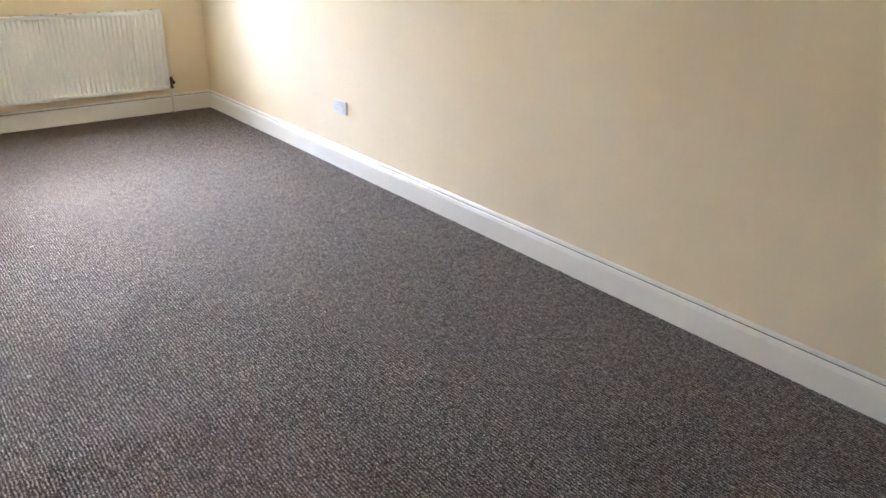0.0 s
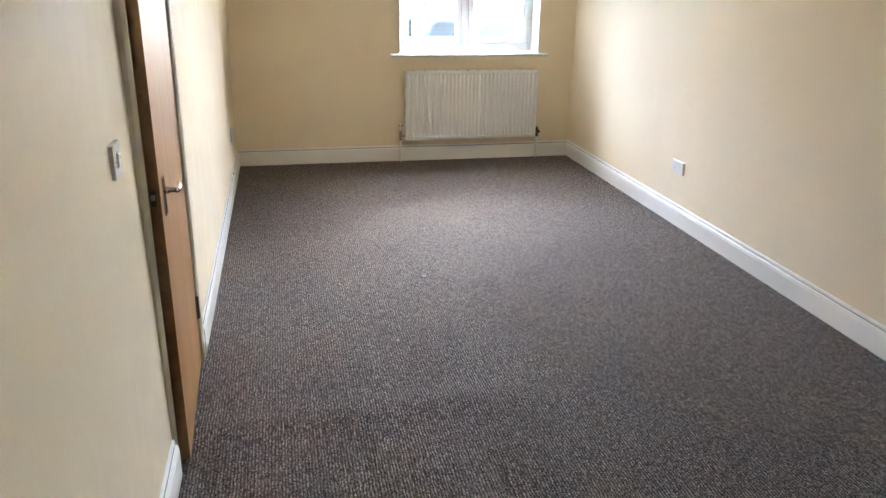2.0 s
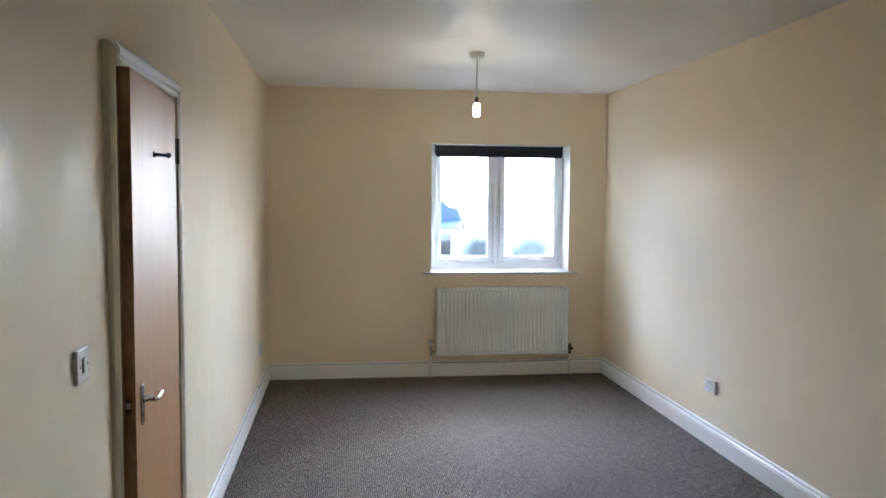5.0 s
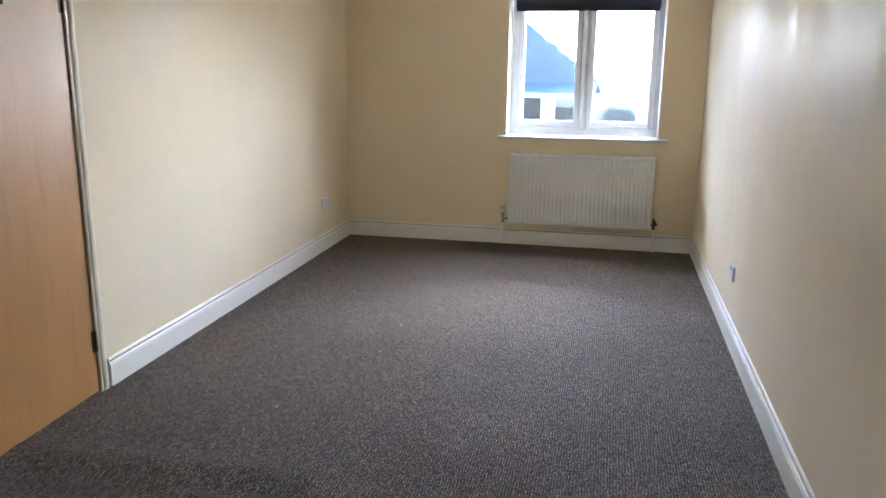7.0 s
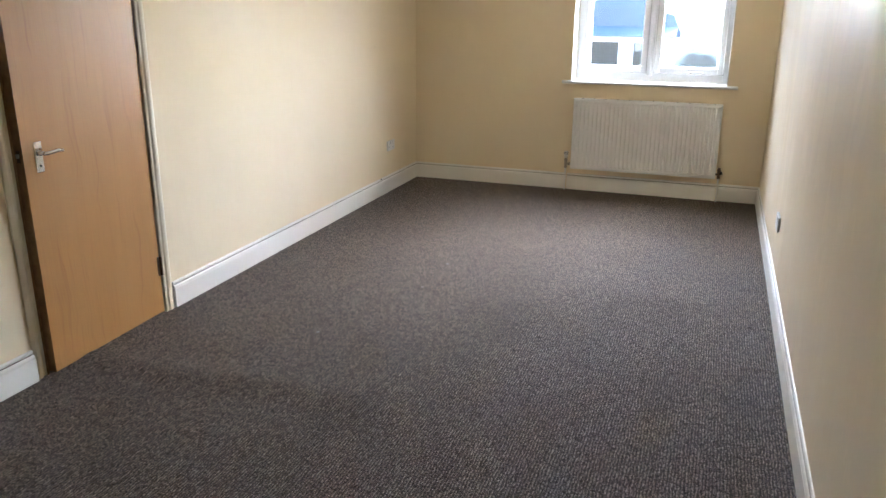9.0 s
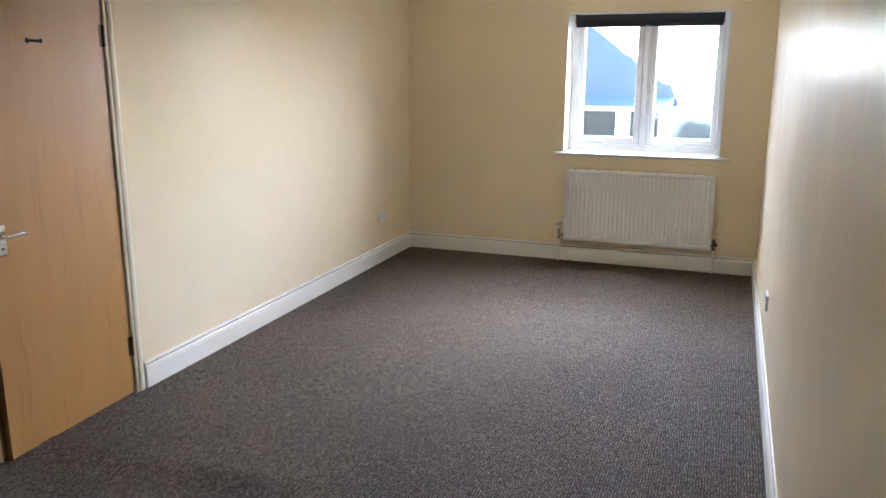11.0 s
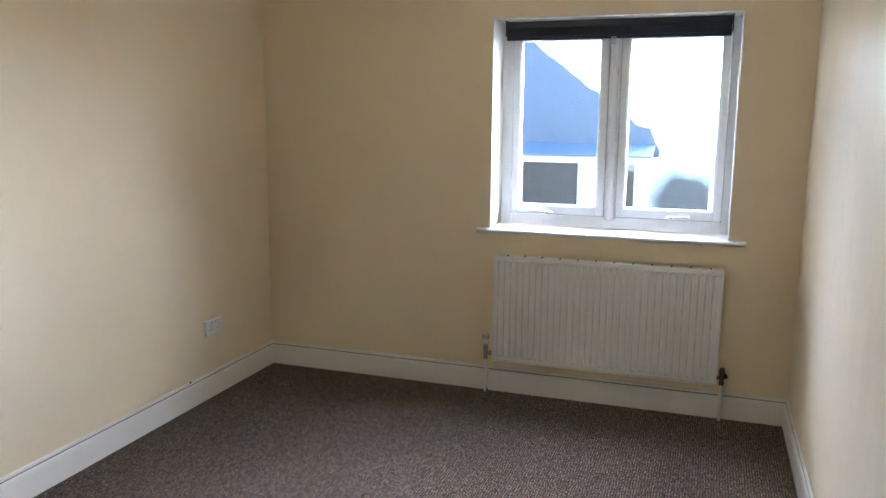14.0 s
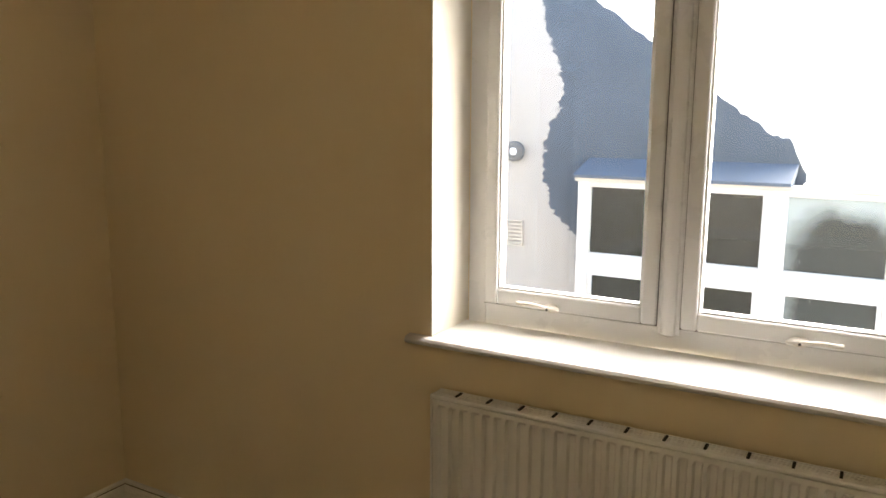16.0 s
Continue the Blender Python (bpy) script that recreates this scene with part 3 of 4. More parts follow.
# ---- radiator ----
def build_radiator():
    x0, x1, z0, z1, yf = 0.909, 2.115, 0.198, 0.806, 6.160
    r = thing("radiator", "white single-panel convector radiator fixed below the window", "radiator", ((x0 + x1) / 2, Y1, z0))
    w, h, f = (x1 - x0) / 2, z1 - z0, yf - Y1
    pitch, n = 0.0353, 33
    first = -(n - 1) * pitch / 2
    # columns of the pressed panel: x and how deep it is pressed (rim groove 1, channel 2)
    cols = [(-w, 0), (-w + 0.003, 0), (-w + 0.0085, 0), (-w + 0.0095, 1), (-w + 0.0115, 1), (-w + 0.0125, 0)]
    for k in range(n):
        c = first + k * pitch
        cols += [(c - 0.0125, 0), (c - 0.0070, 2), (c, 2), (c + 0.0070, 2), (c + 0.0125, 0)]
    cols += [(-x, press) for x, press in reversed(cols[:6])]
    xs = [x for x, press in cols]
    zs = [0.0, 0.003, 0.0085, 0.0095, 0.0115, 0.0125, 0.0250, 0.0360, 0.046, 0.060, h / 2, h - 0.060, h - 0.046, h - 0.0360, h - 0.0250, h - 0.0125, h - 0.0115, h - 0.0095, h - 0.0085, h - 0.003, h]
    bm = bmesh.new()

    def depth(k, x, z):
        edge = 0.003 if (k in (0, len(xs) - 1) or z in (0.0, h)) else 0.0
        press = cols[k][1]
        inner = abs(x) < w - 0.009
        if press == 1 and 0.009 < z < h - 0.009 or inner and (0.009 < z < 0.012 or h - 0.012 < z < h - 0.009):
            return 0.0100
        return edge + (0.0120 if press == 2 and 0.028 < z < h - 0.028 else 0.0)

    grid = [[bm.verts.new((x, f + depth(k, x, z), z)) for k, x in enumerate(xs)] for z in zs]
    for a, b in zip(grid, grid[1:]):
        for k in range(len(xs) - 1):
            bm.faces.new((a[k], a[k + 1], b[k + 1], b[k]))
    back = [bm.verts.new((sx * w, f + 0.016, z)) for sx, z in ((-1, 0), (1, 0), (1, h), (-1, h))]
    bm.faces.new(back)
    for row, (p, q) in ((grid[0], (0, 1)), (grid[-1], (3, 2))):
        bm.faces.new(row + [back[q], back[p]])
    for col, (p, q) in (([g[0] for g in grid], (0, 3)), ([g[-1] for g in grid], (1, 2))):
        bm.faces.new(col + [back[q], back[p]])
    part("front_panel", bm, M_RAD, r)
    for s in (-1, 1):
        part("side_panel", boxed(min(s * (w - 0.004), s * (w + 0.001)), max(s * (w - 0.004), s * (w + 0.001)), f + 0.010, f + 0.066, 0.004, h - 0.002, 0.001), M_RAD, r)
    # top grille: long rails with cross slots
    part("grille", frame_ring_flat(-w, w, f + 0.008, f + 0.066, h - 0.006, h - 0.001), M_RAD, r)
    for k in range(12):
        c = -w + (k + 0.75) * 2 * w / 12.4
        part("grille_slot", boxed(c - 0.0035, c + 0.0035, f + 0.022, f + 0.056, h - 0.004, h + 0.0008), M_HOLE, r, "dark slot in the grille")
    part("fins", boxed(-w + 0.02, w - 0.02, f + 0.020, f + 0.058, 0.03, h - 0.010), M_RAD_DARK, r, "steel convector fins coloured dark for the shade inside")
    for s in (-0.42, 0.42):
        part("wall_bracket", boxed(s - 0.02, s + 0.02, f + 0.060, -0.001, 0.09, h - 0.08, 0.002), M_RAD, r)
    return r


def frame_ring_flat(x0, x1, y0, y1, z0, z1):
    bm = boxed(x0, x1, y0, y0 + 0.012, z0, z1, 0.001)
    box(bm, x0, x1, y1 - 0.006, y1, z0, z1, 0.001)
    n = 12
    for k in range(n):
        a = x0 + (x1 - x0) * k / n + 0.004
        b = x0 + (x1 - x0) * (k + 1) / n - 0.004
        for j in range(3):
            ya = y0 + 0.014 + j * 0.013
            box(bm, a, b, ya, ya + 0.008, z0, z1 - 0.001)
    for k in range(n + 1):
        c = x0 + (x1 - x0) * k / n
        box(bm, max(c - 0.004, x0), min(c + 0.004, x1), y0 + 0.010, y1 - 0.004, z0 - 0.004, z0 + 0.002)
    return bm


build_radiator()


def build_valve(name, x, label, head):
    v = thing(name, label, "radiator valve", (x, 6.198, 0.0))
    s = 1 if x < 1.5 else -1
    part("pipe", tube(bmesh.new(), [(0, 0, -0.005), (0, 0, 0.10), (0, 0, 0.205)], 0.0078, 14), M_RAD, v, "white-painted copper pipe", True)
    metal = M_NICKEL if head else M_BRASS
    bm = lathed([(0.004, 0.196), (0.0125, 0.196), (0.0135, 0.203), (0.0125, 0.213), (0.010, 0.216), (0.012, 0.222), (0.013, 0.250), (0.011, 0.256), (0.0145, 0.258), (0.0145, 0.274), (0.011, 0.276), (0.011, 0.286), (0.004, 0.287)], 18)
    lathe(bm, [(0.004, 0.0), (0.0085, 0.0), (0.0085, 0.020), (0.0135, 0.022), (0.0135, 0.036), (0.008, 0.038), (0.008, 0.050), (0.004, 0.050)], 14, Matrix.Translation((0, 0, 0.232)) @ pose(0, 0, 0, 0, 90 * s, 0))
    part("valve_body", bm, metal, v, "", True)
    if head:
        bm = lathed([(0.006, 0.284), (0.0145, 0.285), (0.0150, 0.296), (0.0165, 0.298), (0.0175, 0.301), (0.0175, 0.332), (0.0150, 0.342), (0.006, 0.345)], 20)
        part("thermostat_head", bm, M_PLASTIC, v, "white thermostatic head", True)
        for k in range(12):
            a = 2 * math.pi * k / 12
            bm = bmesh.new()
            box(bm, -0.0012, 0.0012, -0.0183, -0.0165, 0.318, 0.338)
            bmesh.ops.transform(bm, matrix=Matrix.Rotation(a, 4, "Z"), verts=bm.verts)
            part("slot", bm, M_HOLE, v)
    else:
        part("cap", lathed([(0.005, 0.0), (0.012, 0.001), (0.014, 0.010), (0.013, 0.022), (0.005, 0.024)], 16, Matrix.Translation((0.006, 0, 0.236)) @ pose(0, 0, 0, 0, 55, 0)), M_BLACK, v, "dark lockshield cap", True)
    return v


build_valve("thermostatic_valve", 0.863, "nickel radiator valve with white thermostatic head on a white pipe", True)
build_valve("lockshield_valve", 2.140, "dark lockshield radiator valve on a white pipe", False)


# ---- door ----
ARCH = [(0.0, 0.0), (0.012, 0.0), (0.016, 0.004), (0.016, 0.010), (0.011, 0.016), (0.011, 0.022), (0.017, 0.028), (0.020, 0.038), (0.020, 0.048), (0.016, 0.056), (0.013, 0.060), (0.0, 0.060)]


def architrave(a, b, inward, deep):
    """A moulded board from a to b, whose width runs along inward from its outer edge."""
    bm = bmesh.new()
    a, b, inward = Vector(a), Vector(b), Vector(inward)
    along = (b - a).normalized()
    ends = []
    for p, mitre in ((a, 0.0 if abs(along.z) > 0.5 else 1.0), (b, -1.0)):
        ends.append([bm.verts.new(p + inward * (0.060 - w) * 1.0 + along * (mitre * (0.060 - w)) + Vector((d * deep, 0, 0))) for d, w in ARCH])
    n = len(ARCH)
    for k in range(n):
        bm.faces.new((ends[0][k], ends[0][(k + 1) % n], ends[1][(k + 1) % n], ends[1][k]))
    bm.faces.new(ends[0])
    bm.faces.new(ends[1])
    return bm


def build_door():
    d = thing("door_1", "orange oak-veneer flush door standing slightly ajar in a cream architrave", "door", kind="structure")
    top, ya, yb = 2.048, 1.760, 2.654
    part("architrave", architrave((X0 - 0.030, ya, 0), (X0 - 0.030, ya, top), (0, 1, 0), 1.55), M_ARCH, d, "cream gloss moulded architrave")
    part("architrave", architrave((X0 - 0.004, yb, 0), (X0 - 0.004, yb, top), (0, -1, 0), 1.0), M_ARCH, d, "cream gloss moulded architrave")
    part("architrave_head", architrave((X0 - 0.012, ya, top), (X0 - 0.012, yb, top), (0, 0, -1), 1.4), M_TRIM, d, "white gloss moulded architrave head")
    for name, z0, way, reach, x in (("paint_overrun", top - 0.001, 1, 0.020, left_x(2.2, top) + 0.0012), ("paint_drip", 1.988, -1, 0.010, X0 - 0.0030)):
        bm = bmesh.new()
        cols = []
        for k in range(91):
            y = ya + 0.012 + (yb - ya - 0.024) * k / 90
            edge = reach * (0.55 + 0.55 * noise.noise(Vector((y * 9, way * 3.0, 0))) + 0.45 * noise.noise(Vector((y * 34, way * 7.0, 0))))
            back = left_x(y, top) - 0.002 if way > 0 else x - 0.004
            front = left_x(y, top) + 0.0012 if way > 0 else x
            cols.append([bm.verts.new((px, y, pz)) for px, pz in ((back, z0), (front, z0), (front, z0 + way * max(edge, 0.002)), (back, z0 + way * max(edge, 0.002)))])
        for p, q in zip(cols, cols[1:]):
            for k in range(4):
                bm.faces.new((p[k], p[(k + 1) % 4], q[(k + 1) % 4], q[k]))
        bm.faces.new(cols[0])
        bm.faces.new(cols[-1])
        part(name, bm, M_TRIM, d, "ragged white paint brushed past the architrave")
    for y0, y1 in ((DOOR_Y0, DOOR_Y0 + 0.012), (DOOR_Y1 - 0.012, DOOR_Y1)):
        part("lining", boxed(X0 - 0.140, X0 - 0.004, y0, y1, 0.0, DOOR_TOP), M_LINING, d, "dark stained door lining")
    part("lining_head", boxed(X0 - 0.140, X0 - 0.004, DOOR_Y0 + 0.012, DOOR_Y1 - 0.012, 1.990, DOOR_TOP), M_LINING, d, "dark stained door lining")
    bm = boxed(X0 - 0.085, X0 - 0.050, DOOR_Y0 + 0.012, DOOR_Y0 + 0.026, 0.0, 1.990)
    box(bm, X0 - 0.085, X0 - 0.050, DOOR_Y1 - 0.026, DOOR_Y1 - 0.012, 0.0, 1.990)
    box(bm, X0 - 0.085, X0 - 0.050, DOOR_Y0 + 0.026, DOOR_Y1 - 0.026, 1.976, 1.990)
    part("door_stop", bm, M_LINING, d)
    # leaf, hung on its far edge
    hinge = (X0 + 0.002, 2.588)
    wide = 0.756
    bm = boxed(-0.044, 0.0, -wide, 0.0, 0.010, 1.984, 0.0015)
    me = finish_mesh("leaf", bm, [M_DOOR, M_EDGE])
    for p in me.polygons:
        if abs(p.normal.y) > 0.7 or abs(p.normal.z) > 0.7:
            p.material_index = 1
    leaf = new("leaf", me)
    leaf.parent = d
    leaf.matrix_basis = pose(hinge[0], hinge[1], 0, 0, 0, 2.0)
    leaf["label"] = "orange oak-veneer flush door leaf, slightly ajar"
    # lever handle on a long back plate
    hy = -wide + 0.078
    bm = boxed(0.0, 0.006, hy - 0.020, hy + 0.020, 0.884, 1.012, 0.003, 2)
    part("handle_plate", bm, M_CHROME, leaf, "chrome handle backplate")
    bm = lathed([(0.003, 0.0), (0.012, 0.0), (0.0125, 0.010), (0.009, 0.016), (0.008, 0.040), (0.003, 0.041)], 18, Matrix.Translation((0.005, hy, 0.966)) @ pose(0, 0, 0, 0, 90, 0))
    tube(bm, [(0.043, hy - 0.010, 0.966), (0.046, hy + 0.002, 0.966), (0.047, hy + 0.025, 0.967), (0.046, hy + 0.060, 0.969), (0.045, hy + 0.086, 0.966)], 0.0085, 12)
    part("lever", bm, M_CHROME, leaf, "chrome lever handle", True)
    part("keyhole", lathed([(0.001, 0.0), (0.005, 0.0), (0.005, 0.002), (0.001, 0.002)], 12, Matrix.Translation((0.0055, hy, 0.912)) @ pose(0, 0, 0, 0, 90, 0)), M_HOLE, leaf)
    bm = boxed(-0.030, -0.014, -wide - 0.0015, -wide + 0.001, 0.935, 0.985)
    part("latch_plate", bm, M_BRASS, leaf, "dull metal latch faceplate")
    part("latch_bolt", boxed(-0.028, -0.016, -wide - 0.010, -wide, 0.955, 0.972, 0.002), M_NICKEL, leaf)
    for z in (0.258, 1.778):
        bm = lathed([(0.003, z - 0.050), (0.0065, z - 0.050), (0.0065, z + 0.050), (0.003, z + 0.050)], 12, Matrix.Translation((0.006, 0.002, 0)))
        box(bm, -0.001, 0.0025, -0.020, 0.001, z - 0.050, z + 0.050)
        part("hinge", bm, M_BRASS, leaf, "dark bronze butt hinge")
    part("screw_hole", lathed([(0.001, 0.0), (0.003, 0.0), (0.003, 0.001), (0.001, 0.001)], 10, Matrix.Translation((0.0002, -wide + 0.372, 1.738)) @ pose(0, 0, 0, 0, 90, 0)), M_HOLE, leaf, "small dark screw hole")
    # coat hook
    hk = -wide + 0.322
    bm = lathed([(0.003, 0.0), (0.011, 0.0), (0.011, 0.004), (0.006, 0.007), (0.003, 0.008)], 14, Matrix.Translation((-0.001, hk, 1.743)) @ pose(0, 0, 0, 0, 90, 0))
    tube(bm, [(0.002, hk, 1.743), (0.016, hk + 0.006, 1.743), (0.030, hk + 0.017, 1.742), (0.042, hk + 0.028, 1.742)], 0.0055, 10)
    tube(bm, [(0.040, hk + 0.026, 1.742), (0.047, hk + 0.033, 1.742)], 0.009, 12)
    part("coat_hook", bm, M_BLACK, leaf, "black metal peg hook", True)
    return d


build_door()


# ---- sockets and switch ----
def build_socket(at, rz, label):
    """A double socket; its face looks along +x before the turn."""
    s = thing("double_socket", label, "socket", at, rz=rz, group="wall sockets")
    part("back_box", boxed(-0.001, 0.006, -0.071, 0.071, -0.041, 0.041, 0.001), M_PLASTIC, s)
    part("faceplate", boxed(0.004, 0.013, -0.073, 0.073, -0.043, 0.043, 0.003, 3), M_PLASTIC, s)
    for y in (-0.036, 0.036):
        inner = 1 if y < 0 else -1
        part("rocker_gap", boxed(0.011, 0.0136, y + inner * 0.020 - 0.0072, y + inner * 0.020 + 0.0072, 0.0128, 0.0332), M_GASKET, s, "thin dark gap round the rocker")
        part("rocker", boxed(0.011, 0.016, y + inner * 0.020 - 0.006, y + inner * 0.020 + 0.006, 0.014, 0.032, 0.002), M_PLASTIC, s, "white rocker switch")
        for py, pz, w, h in ((0.0, 0.010, 0.003, 0.006), (-0.011, -0.012, 0.005, 0.003), (0.011, -0.012, 0.005, 0.003)):
            part("pin_hole", boxed(0.0125, 0.0134, y + py - w / 2 - 0.0005, y + py + w / 2 + 0.0005, pz - h / 2, pz + h / 2), M_HOLE, s, "dark pin hole")
    for y in (-0.060, 0.060):
        part("screw", lathed([(0.001, 0.0), (0.003, 0.0), (0.003, 0.001), (0.001, 0.001)], 10, Matrix.Translation((0.0128, y, 0)) @ pose(0, 0, 0, 0, 90, 0)), M_CHROME, s)
    return s


build_socket((left_x(5.628, 0.4), 5.628, 0.396), 0, "white plastic double socket on the wall with the door")
build_socket((X1, 4.118, 0.395), 180, "white plastic double socket low on the long wall")


def build_switch():
    y, z = 1.496, 1.162
    s = thing("light_switch", "white plastic single light switch beside the door", "switch", (left_x(y, z), y, z))
    part("faceplate", boxed(-0.002, 0.012, -0.045, 0.045, -0.045, 0.045, 0.003, 3), M_PLASTIC, s)
    part("rocker_gap", boxed(0.011, 0.0126, -0.0115, 0.0115, -0.0205, 0.0205), M_GASKET, s, "thin dark gap round the rocker")
    bm = boxed(0.010, 0.017, -0.0095, 0.0095, -0.0185, 0.0185, 0.003)
    part("rocker", bm, M_PLASTIC, s, "white rocker switch")
    for q in (-0.030, 0.030):
        part("screw", lathed([(0.001, 0.0), (0.003, 0.0), (0.003, 0.001), (0.001, 0.001)], 10, Matrix.Translation((0.0118, q, 0)) @ pose(0, 0, 0, 0, 90, 0)), M_CHROME, s)


build_switch()


# ---- pendant lamp ----
def build_pendant():
    p = thing("pendant_light", "bare glowing bulb on short flex below white ceiling rose", "ceiling light", (0.956, 4.47, H))
    part("ceiling_rose", lathed([(0.010, 0.001), (0.050, 0.001), (0.050, -0.020), (0.046, -0.030), (0.030, -0.036), (0.010, -0.038)], 32), M_PLASTIC, p, "white ceiling rose", True)
    part("flex", tube(bmesh.new(), [(0.0, 0, -0.036), (0.001, 0, -0.10), (-0.001, 0.001, -0.17), (0.0, 0, -0.236)], 0.0036, 10), M_CORD, p, "thin grey-brown flex", True)
    part("lampholder", lathed([(0.004, -0.228), (0.011, -0.230), (0.013, -0.246), (0.0175, -0.250), (0.0175, -0.270), (0.019, -0.272), (0.019, -0.280), (0.0165, -0.284), (0.004, -0.285)], 24), M_PLASTIC, p, "white lampholder", True)
    part("bulb_cap", lathed([(0.004, -0.284), (0.0125, -0.285), (0.0125, -0.300), (0.0140, -0.303), (0.0140, -0.318), (0.0165, -0.326), (0.0185, -0.330), (0.004, -0.331)], 20), M_BRASS, p, "dark brass bulb cap", True)
    part("bulb", lathed([(0.006, -0.330), (0.0165, -0.331), (0.0200, -0.335), (0.0210, -0.342), (0.0210, -0.398), (0.0180, -0.408), (0.010, -0.413), (0.002, -0.414)], 24), M_BULB, p, "warm glowing tubular bulb", True)


build_pendant()

clip = part("cable_clip", lathed([(0.001, 0.0), (0.005, 0.0), (0.005, 0.006), (0.002, 0.009)], 10), M_BLACK, None, "", True)
clip.matrix_world = pose(X0 + 0.011, 5.40, 0.138)
tagged(clip, "tiny dark clip on top of the skirting board", "clip")

# fluff on the carpet
for px, py, sx, sy, a in ((0.574, 3.846, 0.014, 0.004, 20), (0.575, 3.399, 0.010, 0.004, -30), (0.311, 2.637, 0.009, 0.007, 40)):
    bm = bmesh.new()
    bmesh.ops.create_icosphere(bm, subdivisions=2, radius=1.0)
    for v in bm.verts:
        v.co *= 1 + 0.35 * noise.noise(v.co * 2.3 + Vector((px, py, 0)) * 9)
    bmesh.ops.transform(bm, matrix=pose(0, 0, 0, 0, 0, a) @ Matrix.Diagonal((sx, sy, 0.0035, 1)), verts=bm.verts)
    f = part("fluff", bm, M_DUST, None, "", True)
    f.matrix_world = pose(px, py, carpet_height(px, py) + 0.001)
    tagged(f, "small pale tuft of carpet fluff", "fluff", "bits on the carpet")

# ---- outside ----
# ground out of view, kept pale as a reflector for the room
structure("ground", boxed(-400, 400, -400, 400, -1.7, -1.5), M_GROUND, "unseen ground, made pale to bounce light up through the window", "ground")


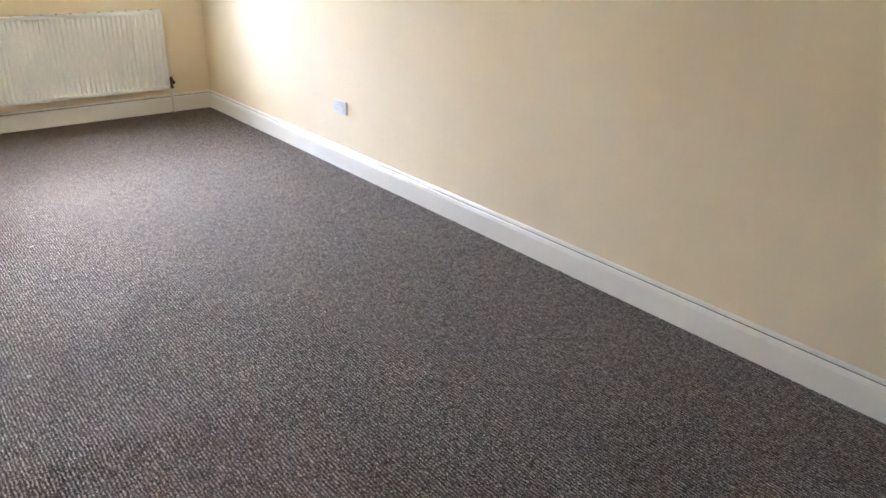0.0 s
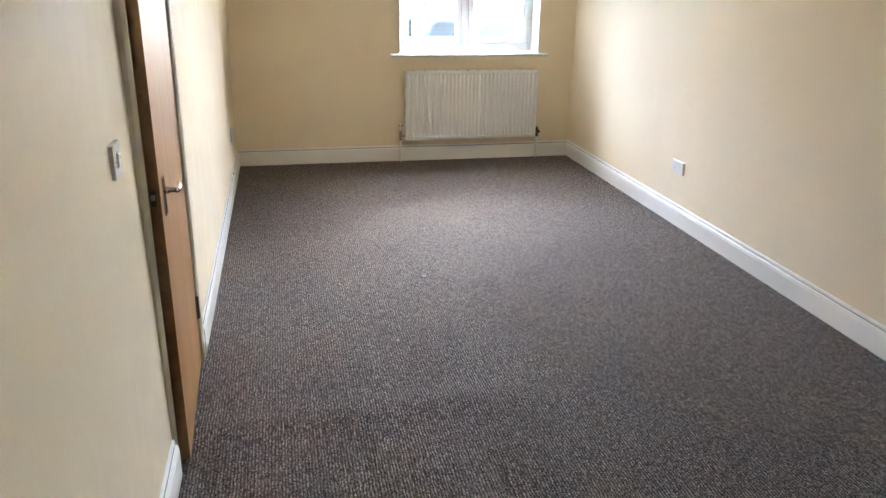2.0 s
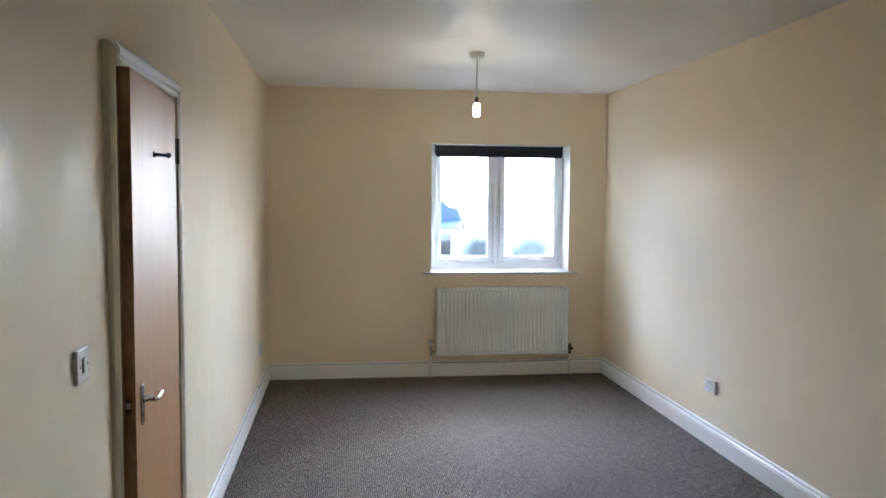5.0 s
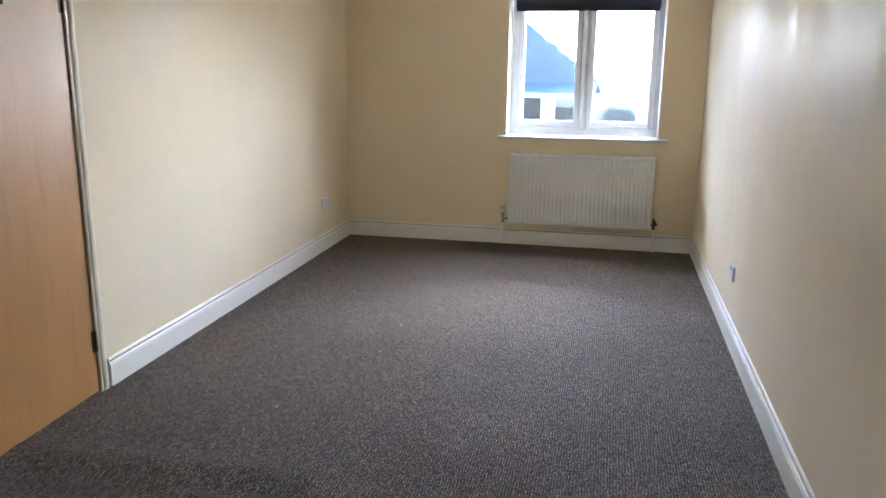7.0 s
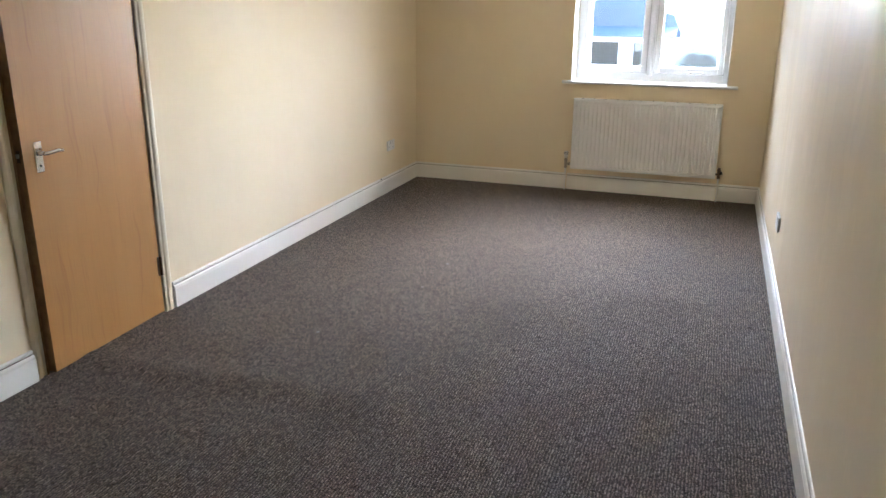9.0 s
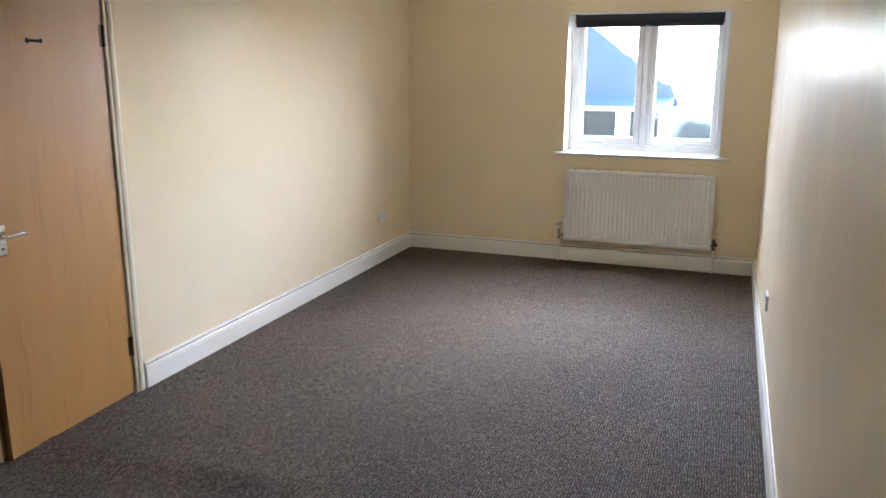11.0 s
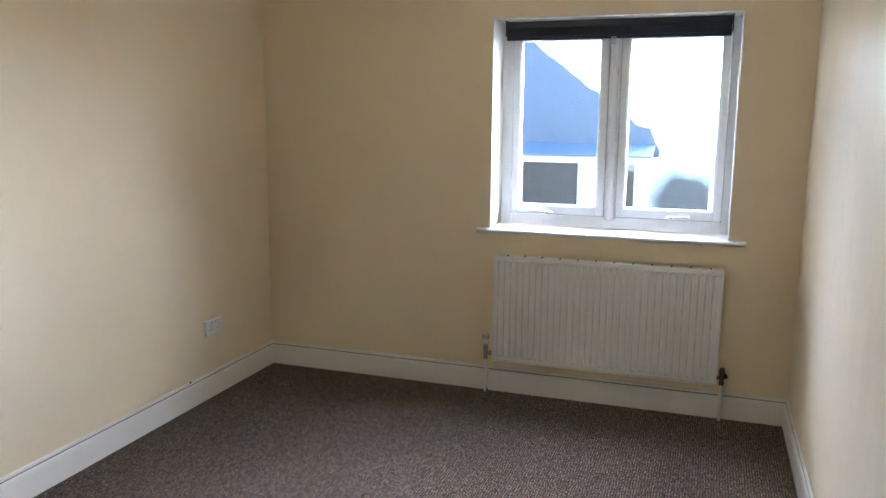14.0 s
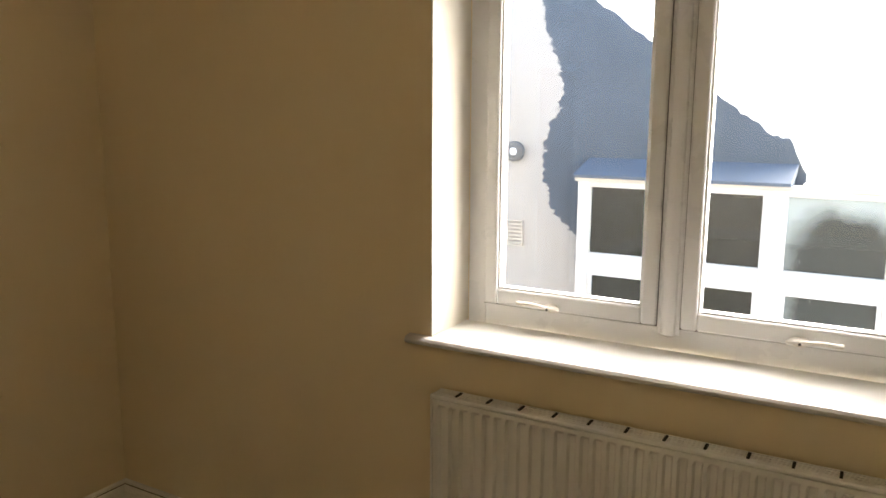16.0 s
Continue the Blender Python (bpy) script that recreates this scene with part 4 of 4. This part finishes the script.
def build_neighbour():
    h = thing("neighbouring_house", "half-painted blue-grey and beige gable with a white glazed bay", "house", (0, 9.0, -1.5))
    # gable with a ragged sloping verge
    bm = bmesh.new()
    base, tops = [], []
    xs = spaced(-6.0, 1.60, 0.02)
    for x in xs:
        line = 2.565 - 0.765 * x + 1.5 if x > -2.6 else 2.565 + 0.765 * 2.6 + 1.5 + 0.765 * (x + 2.6)
        line += 0.042 * noise.noise(Vector((x * 11, 0, 0))) + 0.018 * noise.noise(Vector((x * 31, 3, 0)))
        if x > 1.33:
            line += 0.035 * min((x - 1.33) / 0.15, 1.0)
        if x > 1.535:
            line -= 0.02 + 1.2 * (x - 1.535)
        tops.append(line)
    for y in (0.0, 0.28):
        base.append([bm.verts.new((x, y, 0)) for x in xs])
        base.append([bm.verts.new((x, y, t)) for x, t in zip(xs, tops)])
    a, b, c, d = base
    for k in range(len(xs) - 1):
        for p, q in ((a, b), (c, d), (b, d), (a, c)):
            bm.faces.new((p[k], p[k + 1], q[k + 1], q[k]))
    bm.faces.new((a[0], b[0], d[0], c[0]))
    bm.faces.new((a[-1], b[-1], d[-1], c[-1]))
    part("gable_wall", bm, M_RENDER, h, "beige render half covered in blue-grey paint")
    # sloping lead flashing over the bay
    bm = bmesh.new()
    hexa(bm, [(0.325, -0.175, 2.722), (1.545, -0.175, 2.722), (1.545, 0.0, 2.722), (0.325, 0.0, 2.722), (0.325, -0.175, 2.740), (1.545, -0.175, 2.740), (1.56, -0.002, 2.835), (0.37, -0.002, 2.835)])
    part("flashing", bm, M_FLASH, h, "blue-grey painted flashing")
    part("fascia", boxed(0.335, 3.7, -0.165, -0.02, 2.700, 2.722, 0.003), M_BOARD, h, "weathered cream fascia board")
    part("bay_roof", boxed(1.60, 3.7, -0.165, 1.6, 2.722, 2.738), M_BOARD, h)
    part("bay_wall", boxed(0.352, 3.7, -0.149, -0.004, 0.0, 1.15), M_FRAME_OUT, h)
    part("bay_wall", boxed(1.62, 3.7, -0.10, 1.6, 0.0, 2.70), M_FRAME_OUT, h)
    posts = [(0.352, 0.425), (0.930, 1.085), (1.412, 1.528), (2.022, 2.140), (2.62, 2.74), (3.24, 3.7)]
    for x0, x1 in posts:
        part("post", boxed(x0, x1, -0.150, -0.060, 1.15, 2.700, 0.004), M_FRAME_OUT, h)
    for (xa, x0), (x1, xb) in zip(posts, posts[1:]):
        part("transom", boxed(x0, x1, -0.146, -0.064, 2.150, 2.258, 0.004), M_FRAME_OUT, h)
        part("head_rail", boxed(x0, x1, -0.146, -0.064, 2.672, 2.700, 0.003), M_FRAME_OUT, h)
        for z0, z1, inset in ((2.258, 2.672, 0.0), (1.15, 2.150, 0.020)):
            win = part("window", frame_ring(bmesh.new(), x0, x1, z0, z1, 0.006 + inset, 0.006 + inset, 0.006 + inset, 0.006 + inset, -0.140, -0.090, 0.002), M_FRAME_OUT, h)
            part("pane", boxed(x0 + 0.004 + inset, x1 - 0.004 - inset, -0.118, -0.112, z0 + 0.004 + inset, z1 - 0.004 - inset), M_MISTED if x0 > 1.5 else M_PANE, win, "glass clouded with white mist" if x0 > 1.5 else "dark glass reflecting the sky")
    # extractor cowl
    bm = bmesh.new()
    bmesh.ops.create_uvsphere(bm, u_segments=20, v_segments=10, radius=0.030, matrix=Matrix.Translation((-0.137, -0.025, 2.860)))
    cowl = part("extractor_cowl", lathed([(0.036, 0.0), (0.064, 0.0), (0.064, 0.035), (0.056, 0.042), (0.036, 0.042)], 28, Matrix.Translation((-0.137, 0.0, 2.860)) @ pose(0, 0, 0, 90)), M_PVC, h, "round grey extractor cowl", True)
    part("cowl_flap", bm, M_PLASTIC, cowl, "white inner flap", True)
    vent = part("air_vent", frame_ring(bmesh.new(), -0.185, -0.072, 2.238, 2.408, 0.008, 0.008, 0.008, 0.008, -0.016, 0.0, 0.001), M_BOARD, h, "cream louvred air vent")
    for k in range(6):
        part("slat", boxed(-0.178, -0.079, -0.014, -0.001, 2.250 + 0.025 * k, 2.264 + 0.025 * k, 0.001), M_BOARD, vent)
    return h


build_neighbour()
